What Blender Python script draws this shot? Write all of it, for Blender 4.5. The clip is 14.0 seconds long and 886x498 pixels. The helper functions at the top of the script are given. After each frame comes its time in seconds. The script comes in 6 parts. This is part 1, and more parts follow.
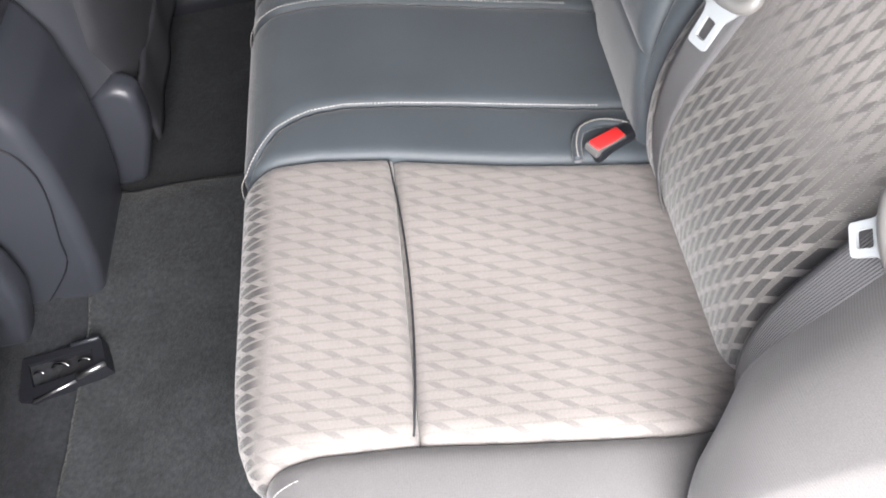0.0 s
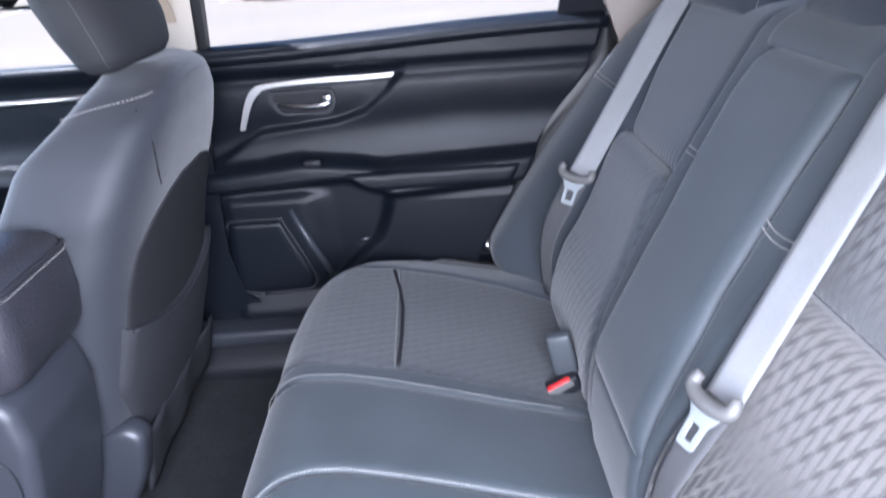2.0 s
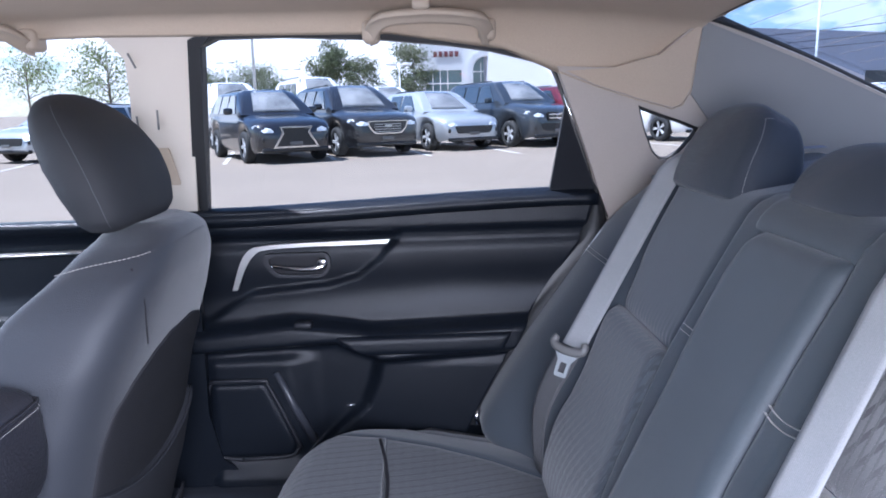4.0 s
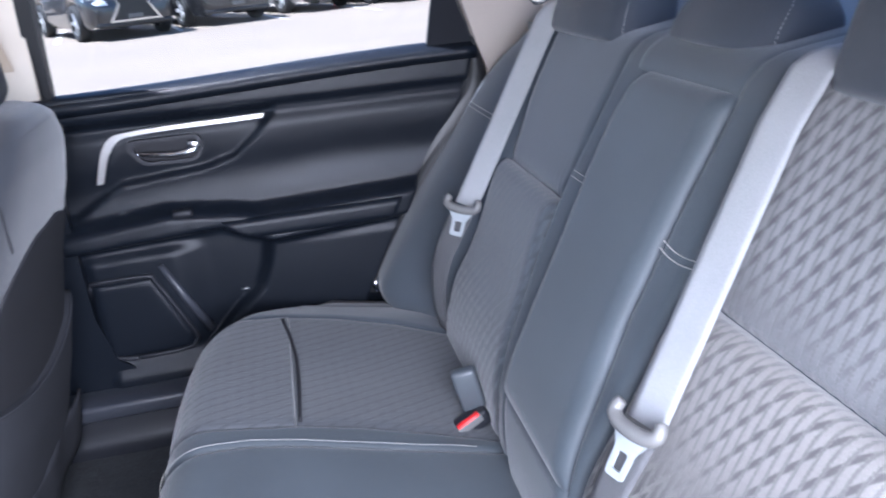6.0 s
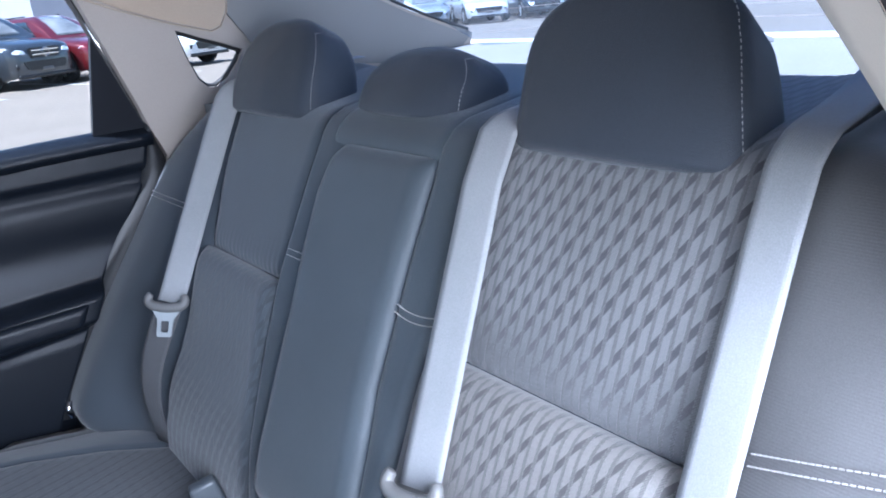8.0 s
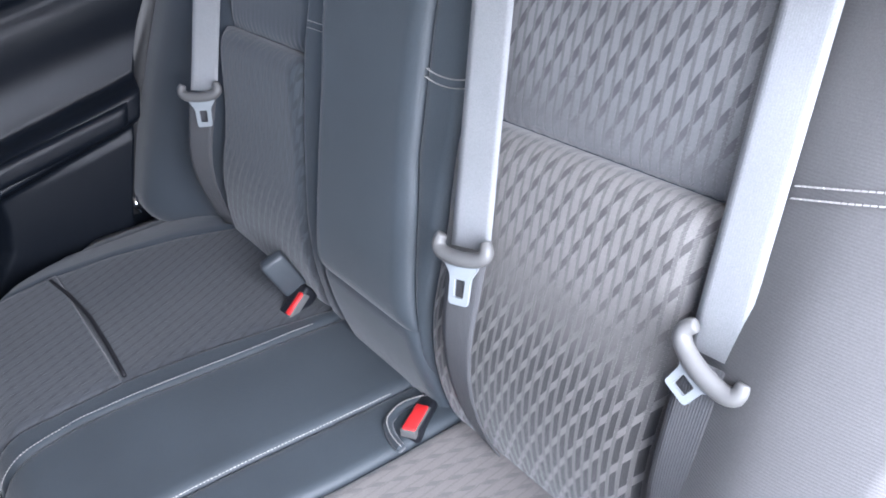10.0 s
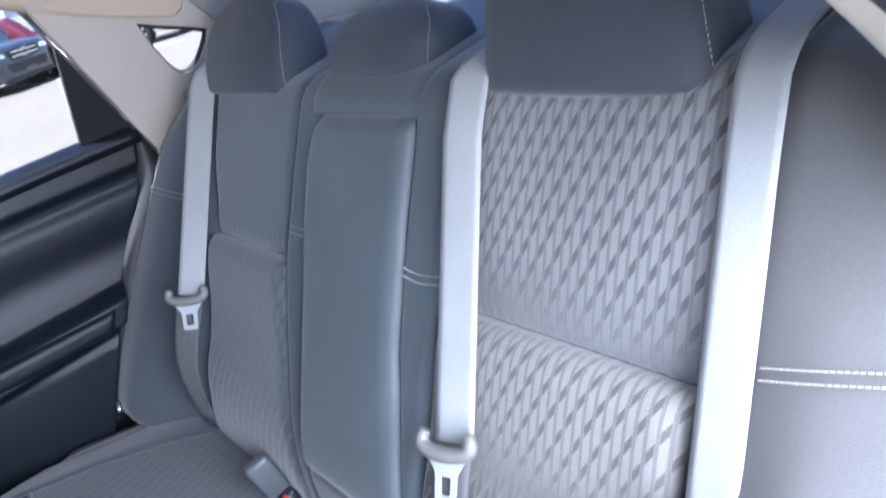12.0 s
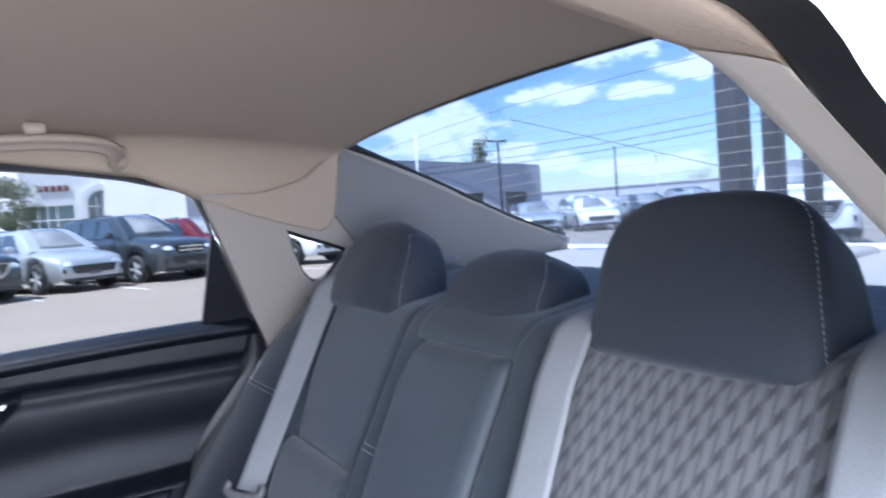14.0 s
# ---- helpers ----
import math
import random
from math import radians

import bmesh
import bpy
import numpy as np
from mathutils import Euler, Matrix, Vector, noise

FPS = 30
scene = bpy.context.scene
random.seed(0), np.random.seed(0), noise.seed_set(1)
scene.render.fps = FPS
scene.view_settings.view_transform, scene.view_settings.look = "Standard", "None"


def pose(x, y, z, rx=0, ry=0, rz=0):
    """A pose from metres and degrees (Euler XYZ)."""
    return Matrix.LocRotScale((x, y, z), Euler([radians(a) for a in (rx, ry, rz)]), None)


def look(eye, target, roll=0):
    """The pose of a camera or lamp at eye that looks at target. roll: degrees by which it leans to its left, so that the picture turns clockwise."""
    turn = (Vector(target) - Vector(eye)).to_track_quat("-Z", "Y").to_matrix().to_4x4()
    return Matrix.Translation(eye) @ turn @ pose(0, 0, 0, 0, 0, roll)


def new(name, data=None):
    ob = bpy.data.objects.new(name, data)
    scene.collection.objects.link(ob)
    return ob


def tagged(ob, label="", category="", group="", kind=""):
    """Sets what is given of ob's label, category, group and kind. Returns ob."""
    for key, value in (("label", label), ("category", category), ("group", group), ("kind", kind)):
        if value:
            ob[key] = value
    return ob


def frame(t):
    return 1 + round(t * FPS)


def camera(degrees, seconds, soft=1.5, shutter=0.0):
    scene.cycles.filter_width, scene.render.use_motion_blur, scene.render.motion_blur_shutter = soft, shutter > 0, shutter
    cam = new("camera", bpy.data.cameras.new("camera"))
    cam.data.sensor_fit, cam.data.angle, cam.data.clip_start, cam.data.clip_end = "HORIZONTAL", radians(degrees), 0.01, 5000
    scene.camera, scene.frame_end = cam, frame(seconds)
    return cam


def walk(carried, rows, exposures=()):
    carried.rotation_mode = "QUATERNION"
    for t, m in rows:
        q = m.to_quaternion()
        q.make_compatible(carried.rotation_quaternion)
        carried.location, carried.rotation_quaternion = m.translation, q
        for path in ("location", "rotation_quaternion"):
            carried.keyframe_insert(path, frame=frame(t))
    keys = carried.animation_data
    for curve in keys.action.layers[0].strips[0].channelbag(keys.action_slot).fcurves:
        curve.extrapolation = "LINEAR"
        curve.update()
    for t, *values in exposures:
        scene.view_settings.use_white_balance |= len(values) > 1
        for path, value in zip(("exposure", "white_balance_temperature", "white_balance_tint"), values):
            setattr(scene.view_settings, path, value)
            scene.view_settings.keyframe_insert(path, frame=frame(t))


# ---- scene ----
cam = camera(62.5, 14.0, 1.8, 0.4)
PATH = [
    (0, (0.263, -0.731, 1.214), (0.108, 0.401, -0.428), -17.2),
    (0.5, (0.233, -0.785, 1.201), (0.163, 0.539, -0.296), -8.7),
    (1, (0.24, -0.793, 1.199), (0.219, 0.737, -0.088), -5.3),
    (1.5, (0.249, -0.797, 1.206), (0.244, 0.899, 0.146), -4.8),
    (2, (0.249, -0.8, 1.214), (0.25, 1.031, 0.409), -4.0),
    (2.5, (0.243, -0.8, 1.227), (0.241, 1.108, 0.626), -2.9),
    (3, (0.242, -0.797, 1.225), (0.25, 1.156, 0.792), -2.1),
    (3.2, (0.24, -0.793, 1.228), (0.26, 1.17, 0.846), -1.9),
    (5.3, (0.24, -0.781, 1.207), (0.41, 1.157, 0.742), -2.9),
    (5.5, (0.24, -0.775, 1.207), (0.44, 1.14, 0.666), -3.4),
    (6, (0.221, -0.758, 1.218), (0.577, 1.058, 0.46), -4.9),
    (6.5, (0.198, -0.751, 1.225), (0.859, 0.957, 0.421), -4.3),
    (7, (0.182, -0.733, 1.23), (1.115, 0.879, 0.501), -4.3),
    (7.5, (0.18, -0.721, 1.224), (1.26, 0.828, 0.565), -4.7),
    (8, (0.187, -0.721, 1.224), (1.336, 0.782, 0.574), -5.4),
    (8.5, (0.199, -0.716, 1.223), (1.322, 0.726, 0.412), -6.4),
    (9, (0.2, -0.716, 1.219), (1.178, 0.671, 0.16), -8.3),
    (9.2, (0.202, -0.715, 1.221), (1.088, 0.63, 0.036), -9.8),
    (11.3, (0.215, -0.727, 1.243), (0.97, 0.666, 0.022), -19.6),
    (11.5, (0.219, -0.728, 1.238), (1.056, 0.712, 0.131), -18.8),
    (12, (0.215, -0.733, 1.25), (1.247, 0.77, 0.426), -16.9),
    (12.5, (0.21, -0.733, 1.239), (1.368, 0.785, 0.644), -13.0),
    (13, (0.207, -0.734, 1.229), (1.434, 0.788, 0.807), -9.0),
    (13.5, (0.209, -0.734, 1.215), (1.416, 0.838, 0.952), -5.7),
    (14, (0.219, -0.741, 1.218), (1.219, 0.988, 1.124), -4.3),
]
walk(cam, [(t, look(eye, target, roll)) for t, eye, target, roll in PATH],
     [(0.0, 1.93, 6350, 13), (0.5, 1.95, 6050, 13), (1.5, 2.2, 5550, 16), (2.0, 2.1, 5350, 17), (2.5, 2.15, 5250, 17), (3.0, 1.86, 5200, 18), (5.5, 1.48, 5300, 18), (6.0, 2.12, 5280, 17), (6.5, 2.35, 5250, 15), (7.0, 2.35, 5100, 13), (7.5, 2.05, 5000, 12), (8.5, 1.75, 5150, 12), (9.0, 1.75, 5400, 14), (11.5, 1.94, 5450, 14), (12.0, 2.1, 5200, 13), (12.5, 2.03, 4950, 12), (13.0, 1.35, 5100, 12), (13.5, 1.5, 5200, 14), (14.0, 1.5, 5200, 14)])
# ---- light ----
world = bpy.data.worlds.new("sky")
scene.world = world
world.use_nodes = True
wn = world.node_tree
sky = wn.nodes.new("ShaderNodeTexSky")
sky.sky_type = 'NISHITA'
sky.sun_disc = False
SUN_EL, SUN_AZ = radians(62), radians(-104)   # azimuth from +y towards +x
sky.sun_elevation, sky.sun_rotation = SUN_EL, SUN_AZ
sky.altitude, sky.air_density, sky.dust_density, sky.ozone_density = 50, 1.0, 0.3, 2.0
wn.nodes["Background"].inputs[1].default_value = 0.07


def wmath(op, a, b=None, c=None):
    k = wn.nodes.new("ShaderNodeMath")
    k.operation = op
    for i, v in enumerate((a, b, c)):
        if isinstance(v, (int, float)):
            k.inputs[i].default_value = v
        elif v is not None:
            wn.links.new(v, k.inputs[i])
    return k.outputs[0]


# fair-weather clouds in the sky: azimuth from +y towards +x, elevation, half width and half height in degrees
CLOUDS = [(43.6, 11.3, 4.2, 1.0), (40.0, 8.5, 3.3, 0.8), (45.8, 8.2, 2.6, 0.6), (49.3, 9.3, 2.4, 0.8), (30.3, 6.3, 4.6, 2.3), (36.0, 4.2, 2.0, 0.9), (39.6, 3.4, 1.7, 0.8),
          (46.5, 2.6, 5.0, 0.8), (33, 13, 4, 1.2), (56, 12, 5, 1.4), (-6, 5.0, 26, 7.0), (-40, 9, 14, 4), (15, 12, 14, 4), (80, 10, 12, 3), (120, 14, 16, 4), (170, 12, 18, 4), (-90, 20, 16, 4), (-140, 12, 20, 5)]
wtc = wn.nodes.new("ShaderNodeTexCoord")
wsp = wn.nodes.new("ShaderNodeSeparateXYZ")
wn.links.new(wtc.outputs["Generated"], wsp.inputs[0])
w_az = wmath('MULTIPLY', wmath('ARCTAN2', wsp.outputs[0], wsp.outputs[1]), 57.2958)
w_el = wmath('MULTIPLY', wmath('ARCSINE', wsp.outputs[2]), 57.2958)
wnz = wn.nodes.new("ShaderNodeTexNoise")
wnz.inputs["Scale"].default_value, wnz.inputs["Detail"].default_value, wnz.inputs["Roughness"].default_value = 28, 7, 0.6
wmp = wn.nodes.new("ShaderNodeMapping")
wmp.inputs["Scale"].default_value = (1, 1, 2.2)
wn.links.new(wtc.outputs["Generated"], wmp.inputs["Vector"])
wn.links.new(wmp.outputs[0], wnz.inputs["Vector"])
cover = -2.0
for c_az, c_el, c_w, c_h in CLOUDS:
    da = wmath('POWER', wmath('MULTIPLY', wmath('SUBTRACT', w_az, c_az), 1 / c_w), 2.0)
    de = wmath('POWER', wmath('MULTIPLY', wmath('SUBTRACT', w_el, c_el), 1 / c_h), 2.0)
    cover = wmath('MAXIMUM', cover, wmath('SUBTRACT', 1.0, wmath('ADD', da, de)))
cover = wmath('ADD', wmath('MAXIMUM', cover, -1.2), wmath('MULTIPLY_ADD', wnz.outputs[0], 4.2, -2.1))
wmr = wn.nodes.new("ShaderNodeMapRange")
wmr.interpolation_type = 'SMOOTHSTEP'
wmr.inputs["From Min"].default_value, wmr.inputs["From Max"].default_value = -0.40, 0.55
wn.links.new(cover, wmr.inputs["Value"])
wmix = wn.nodes.new("ShaderNodeMix")
wmix.data_type = 'RGBA'
wn.links.new(wmr.outputs[0], wmix.inputs["Factor"])
wn.links.new(sky.outputs[0], wmix.inputs["A"])
wmix.inputs["B"].default_value = (8.5, 8.5, 8.6, 1)
wn.links.new(wmix.outputs["Result"], wn.nodes["Background"].inputs[0])
sun = new("sun", bpy.data.lights.new("sun", 'SUN'))
sun.data.energy, sun.data.angle, sun.data.color = 4.0, radians(0.6), (1.0, 0.95, 0.88)
sd = Vector((math.sin(SUN_AZ) * math.cos(SUN_EL), math.cos(SUN_AZ) * math.cos(SUN_EL), math.sin(SUN_EL)))
sun.matrix_world = look(sd * 50, (0, 0, 0))

# the sky's light that falls in through the open door behind the viewer, and through the windscreen
def opening(name, at, target, w, h, power, color):
    lamp_ = new(name, bpy.data.lights.new(name, 'AREA'))
    lamp_.data.shape, lamp_.data.size, lamp_.data.size_y, lamp_.data.energy, lamp_.data.color = 'RECTANGLE', w, h, power, color
    lamp_.matrix_world = look(at, target)


opening("door_daylight", (0.42, -1.20, 1.27), (0.44, 0.2, 0.78), 0.95, 0.85, 24.0, (1.0, 0.955, 0.905))
opening("windscreen_daylight", (-1.15, 0.0, 1.20), (0.3, 0.0, 0.9), 1.1, 0.35, 3.0, (0.92, 0.98, 1.0))


# ---- materials ----
def mat(name, color, rough=0.6, metal=0.0, vary=0.15, scale=6.0, bump=0.0, bscale=300.0, sheen=0.0, coat=0.0, spec=0.5, fine=0.0, fscale=400.0):
    """A surface with variation at two scales and a fine relief."""
    m = bpy.data.materials.new(name)
    m.use_nodes = True
    n, l = m.node_tree.nodes, m.node_tree.links
    b = n["Principled BSDF"]
    b.inputs["Roughness"].default_value, b.inputs["Metallic"].default_value = rough, metal
    b.inputs["Specular IOR Level"].default_value = spec
    b.inputs["Sheen Weight"].default_value = sheen
    b.inputs["Sheen Roughness"].default_value = 0.4
    b.inputs["Coat Weight"].default_value = coat
    b.inputs["Coat Roughness"].default_value = 0.05
    tc = n.new("ShaderNodeTexCoord")
    nz = n.new("ShaderNodeTexNoise")
    nz.inputs["Scale"].default_value, nz.inputs["Detail"].default_value = scale, 5
    l.new(tc.outputs["Object"], nz.inputs["Vector"])
    fn = n.new("ShaderNodeTexNoise")
    fn.inputs["Scale"].default_value, fn.inputs["Detail"].default_value = fscale, 2
    l.new(tc.outputs["Object"], fn.inputs["Vector"])
    a = n.new("ShaderNodeMath"); a.operation = 'MULTIPLY_ADD'
    l.new(nz.outputs[0], a.inputs[0]); a.inputs[1].default_value = 2 * vary; a.inputs[2].default_value = 1 - vary
    c = n.new("ShaderNodeMath"); c.operation = 'MULTIPLY_ADD'
    l.new(fn.outputs[0], c.inputs[0]); c.inputs[1].default_value = 2 * fine; c.inputs[2].default_value = 1 - fine
    d = n.new("ShaderNodeMath"); d.operation = 'MULTIPLY'
    l.new(a.outputs[0], d.inputs[0]); l.new(c.outputs[0], d.inputs[1])
    v = n.new("ShaderNodeVectorMath"); v.operation = 'SCALE'
    v.inputs[0].default_value = color
    l.new(d.outputs[0], v.inputs["Scale"])
    l.new(v.outputs[0], b.inputs["Base Color"])
    if bump:
        bn = n.new("ShaderNodeTexNoise")
        bn.inputs["Scale"].default_value, bn.inputs["Detail"].default_value = bscale, 3
        l.new(tc.outputs["Object"], bn.inputs["Vector"])
        bp = n.new("ShaderNodeBump")
        bp.inputs["Strength"].default_value, bp.inputs["Distance"].default_value = bump, 0.002
        l.new(bn.outputs[0], bp.inputs["Height"])
        l.new(bp.outputs[0], b.inputs["Normal"])
    return m


def mathnode(n, l, op, a, b=None, c=None):
    k = n.new("ShaderNodeMath")
    k.operation = op
    for i, v in enumerate((a, b, c)):
        if v is None:
            continue
        if isinstance(v, (int, float)):
            k.inputs[i].default_value = v
        else:
            l.new(v, k.inputs[i])
    return k.outputs[0]


def knit(name, color, ribs=700.0, sheen=0.3, dash=False, lean=0.0018, step=0.5, slant=-0.34, wide=0.21, hatching=0.35, relief=0.7, light=(0.138, 0.132, 0.127), mid=(0.108, 0.104, 0.101), dark=(0.076, 0.073, 0.073), sheen_flip=None, deep=None, period=0.038, rule=0.38):
    """Woven seat cloth on the sewn panels' own metres: fine ribs, or the striped jacquard with slanted dashes."""
    m = bpy.data.materials.new(name)
    m.use_nodes = True
    n, l = m.node_tree.nodes, m.node_tree.links
    b = n["Principled BSDF"]
    b.inputs["Roughness"].default_value = 0.75
    b.inputs["Sheen Weight"].default_value = sheen
    b.inputs["Sheen Roughness"].default_value = 0.45
    uv = n.new("ShaderNodeUVMap")
    sp = n.new("ShaderNodeSeparateXYZ")
    l.new(uv.outputs[0], sp.inputs[0])
    tc = n.new("ShaderNodeTexCoord")
    big = n.new("ShaderNodeTexNoise"); big.inputs["Scale"].default_value = 7; big.inputs["Detail"].default_value = 4
    l.new(tc.outputs["Object"], big.inputs["Vector"])
    fine = n.new("ShaderNodeTexNoise"); fine.inputs["Scale"].default_value = 900; fine.inputs["Detail"].default_value = 1
    l.new(tc.outputs["Object"], fine.inputs["Vector"])
    rib = mathnode(n, l, 'SINE', mathnode(n, l, 'MULTIPLY', sp.outputs[1], ribs * 2 * math.pi))
    if dash:
        u = mathnode(n, l, 'MULTIPLY', sp.outputs[0], 1 / 0.0098)
        v = mathnode(n, l, 'MULTIPLY', sp.outputs[1], 1 / period)
        col = mathnode(n, l, 'FLOOR', u)
        fu = mathnode(n, l, 'FRACT', u)
        line = mathnode(n, l, 'LESS_THAN', fu, rule)
        # long slanted blocks in columns, stepped from column to column, with short gaps woven the other way:
        # the two weaves lean up and down, so that either may look the paler, as the light falls
        ph = mathnode(n, l, 'FRACT', mathnode(n, l, 'SUBTRACT', mathnode(n, l, 'SUBTRACT', v, mathnode(n, l, 'MULTIPLY', col, step)), mathnode(n, l, 'MULTIPLY', fu, slant)))
        gapm = mathnode(n, l, 'LESS_THAN', ph, wide)
        dots = mathnode(n, l, 'GREATER_THAN', mathnode(n, l, 'SINE', mathnode(n, l, 'MULTIPLY', mathnode(n, l, 'ADD', sp.outputs[1], sp.outputs[0]), 2 * math.pi / 0.0022)), 0.0)
        m1 = n.new("ShaderNodeMix"); m1.data_type = 'RGBA'
        m1.inputs["A"].default_value = (*light, 1); m1.inputs["B"].default_value = (*dark, 1)
        pick = gapm
        l.new(pick, m1.inputs["Factor"])
        if sheen_flip:   # painted sheen change: past this height the long blocks are the dark ones
            flip = n.new("ShaderNodeMapRange"); flip.interpolation_type = 'SMOOTHSTEP'
            flip.inputs["From Min"].default_value, flip.inputs["From Max"].default_value = sheen_flip[1], sheen_flip[0]
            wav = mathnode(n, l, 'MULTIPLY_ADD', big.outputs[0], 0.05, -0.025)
            l.new(mathnode(n, l, 'ADD', sp.outputs[1], wav), flip.inputs["Value"])
            pick = mathnode(n, l, 'ADD', mathnode(n, l, 'MULTIPLY', gapm, mathnode(n, l, 'SUBTRACT', 1.0, flip.outputs[0])), mathnode(n, l, 'MULTIPLY', mathnode(n, l, 'SUBTRACT', 1.0, gapm), flip.outputs[0]))
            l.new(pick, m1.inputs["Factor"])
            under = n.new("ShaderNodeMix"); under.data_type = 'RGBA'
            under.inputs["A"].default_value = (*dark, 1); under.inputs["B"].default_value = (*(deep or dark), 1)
            l.new(flip.outputs[0], under.inputs["Factor"])
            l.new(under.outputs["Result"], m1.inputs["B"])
        m2 = n.new("ShaderNodeMix"); m2.data_type = 'RGBA'
        m2.inputs["B"].default_value = (*mid, 1)
        l.new(m1.outputs["Result"], m2.inputs["A"])
        l.new(mathnode(n, l, 'MULTIPLY', line, 0.95), m2.inputs["Factor"])
        hatch = n.new("ShaderNodeVectorMath"); hatch.operation = 'SCALE'
        l.new(m2.outputs["Result"], hatch.inputs[0])
        l.new(mathnode(n, l, 'SUBTRACT', 1.0, mathnode(n, l, 'MULTIPLY', line, mathnode(n, l, 'MULTIPLY', dots, hatching))), hatch.inputs["Scale"])
        # pale thread ends along the edges of the hatched lines
        edge = mathnode(n, l, 'LESS_THAN', mathnode(n, l, 'ABSOLUTE', mathnode(n, l, 'SUBTRACT', mathnode(n, l, 'ABSOLUTE', mathnode(n, l, 'SUBTRACT', fu, rule / 2)), rule / 2 - 0.03)), 0.05)
        ends = mathnode(n, l, 'GREATER_THAN', mathnode(n, l, 'SINE', mathnode(n, l, 'MULTIPLY', mathnode(n, l, 'ADD', sp.outputs[1], mathnode(n, l, 'MULTIPLY', col, 0.0013)), 2 * math.pi / 0.0042)), 0.45)
        spark = n.new("ShaderNodeVectorMath"); spark.operation = 'SCALE'
        l.new(hatch.outputs[0], spark.inputs[0])
        l.new(mathnode(n, l, 'MULTIPLY_ADD', mathnode(n, l, 'MULTIPLY', edge, ends), 0.9 * hatching, 1.0), spark.inputs["Scale"])
        colour = spark.outputs[0]
        up = mathnode(n, l, 'MULTIPLY', ph, 1 / wide)
        down = mathnode(n, l, 'MULTIPLY', mathnode(n, l, 'SUBTRACT', 1.0, ph), 1 / (1 - wide))
        height = mathnode(n, l, 'MULTIPLY', mathnode(n, l, 'MINIMUM', up, down), lean)
        height = mathnode(n, l, 'ADD', mathnode(n, l, 'MULTIPLY', height, mathnode(n, l, 'SUBTRACT', 1.0, line)), mathnode(n, l, 'MULTIPLY', line, 0.5 * lean))
        height = mathnode(n, l, 'ADD', height, mathnode(n, l, 'MULTIPLY', rib, 0.00006))
        height = mathnode(n, l, 'ADD', height, mathnode(n, l, 'MULTIPLY', line, 0.0003 * hatching))
        dist = 1.0
    else:
        rgb = n.new("ShaderNodeRGB"); rgb.outputs[0].default_value = (*color, 1)
        colour = rgb.outputs[0]
        height = mathnode(n, l, 'ADD', rib, mathnode(n, l, 'MULTIPLY', fine.outputs[0], 1.5))
        dist = 0.0003
    k = mathnode(n, l, 'MULTIPLY', mathnode(n, l, 'MULTIPLY_ADD', big.outputs[0], 0.5, 0.75), mathnode(n, l, 'MULTIPLY_ADD', fine.outputs[0], 0.5, 0.75))
    sc = n.new("ShaderNodeVectorMath"); sc.operation = 'SCALE'
    l.new(colour, sc.inputs[0]); l.new(k, sc.inputs["Scale"])
    l.new(sc.outputs[0], b.inputs["Base Color"])
    bp = n.new("ShaderNodeBump"); bp.inputs["Strength"].default_value = 0.9 if dash else relief; bp.inputs["Distance"].default_value = dist
    l.new(height, bp.inputs["Height"]); l.new(bp.outputs[0], b.inputs["Normal"])
    return m


def clear(name, tint=(1, 1, 1), rough=0.0, gloss=0.05):
    """Window glass: mostly see-through, with a mirror layer."""
    m = bpy.data.materials.new(name)
    m.use_nodes = True
    n, l = m.node_tree.nodes, m.node_tree.links
    n.remove(n["Principled BSDF"])
    t = n.new("ShaderNodeBsdfTransparent"); t.inputs[0].default_value = (*tint, 1)
    g = n.new("ShaderNodeBsdfGlossy"); g.inputs["Roughness"].default_value = rough
    f = n.new("ShaderNodeLayerWeight"); f.inputs[0].default_value = 0.5
    k = mathnode(n, l, 'MULTIPLY_ADD', mathnode(n, l, 'POWER', f.outputs["Facing"], 4.0), 0.30, gloss)
    x = n.new("ShaderNodeMixShader")
    l.new(k, x.inputs[0]); l.new(t.outputs[0], x.inputs[1]); l.new(g.outputs[0], x.inputs[2])
    l.new(x.outputs[0], n["Material Output"].inputs[0])
    return m


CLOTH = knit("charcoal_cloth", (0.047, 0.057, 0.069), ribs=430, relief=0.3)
# Charcoal cloth again, lighter and warmer: door light painted into the near side.
SIDECLOTH = knit("door_lit_side_cloth", (0.074, 0.072, 0.073), ribs=430, relief=0.2)
# Contrast that turns with the viewing angle is painted in by height here.
JACQ = knit("striped_jacquard", (0.1, 0.1, 0.1), dash=True, ribs=900, lean=0.0008, slant=-0.40, wide=0.26, light=(0.170, 0.161, 0.153), mid=(0.136, 0.130, 0.124), dark=(0.078, 0.074, 0.072), deep=(0.030, 0.029, 0.029), sheen_flip=(0.11, 0.27))
JACQ_UP = knit("striped_jacquard_upper", (0.1, 0.1, 0.1), dash=True, ribs=900, lean=-0.0005, slant=-0.42, wide=0.29, light=(0.170, 0.169, 0.172), mid=(0.134, 0.133, 0.135), dark=(0.066, 0.066, 0.070), sheen_flip=(0.25, 0.40), deep=(0.070, 0.070, 0.073))
# Cushion by the door: full light on the cloth painted as a paler tone.
JACQ_LIT = knit("striped_jacquard_lit_pale", (0.1, 0.1, 0.1), dash=True, ribs=900, lean=0.0002, step=0.5, slant=0.30, wide=0.22, light=(0.180, 0.167, 0.157), mid=(0.162, 0.150, 0.141), dark=(0.136, 0.128, 0.123), deep=(0.034, 0.032, 0.032), sheen_flip=(0.448, 0.415), period=0.047, rule=0.27, hatching=0.12)
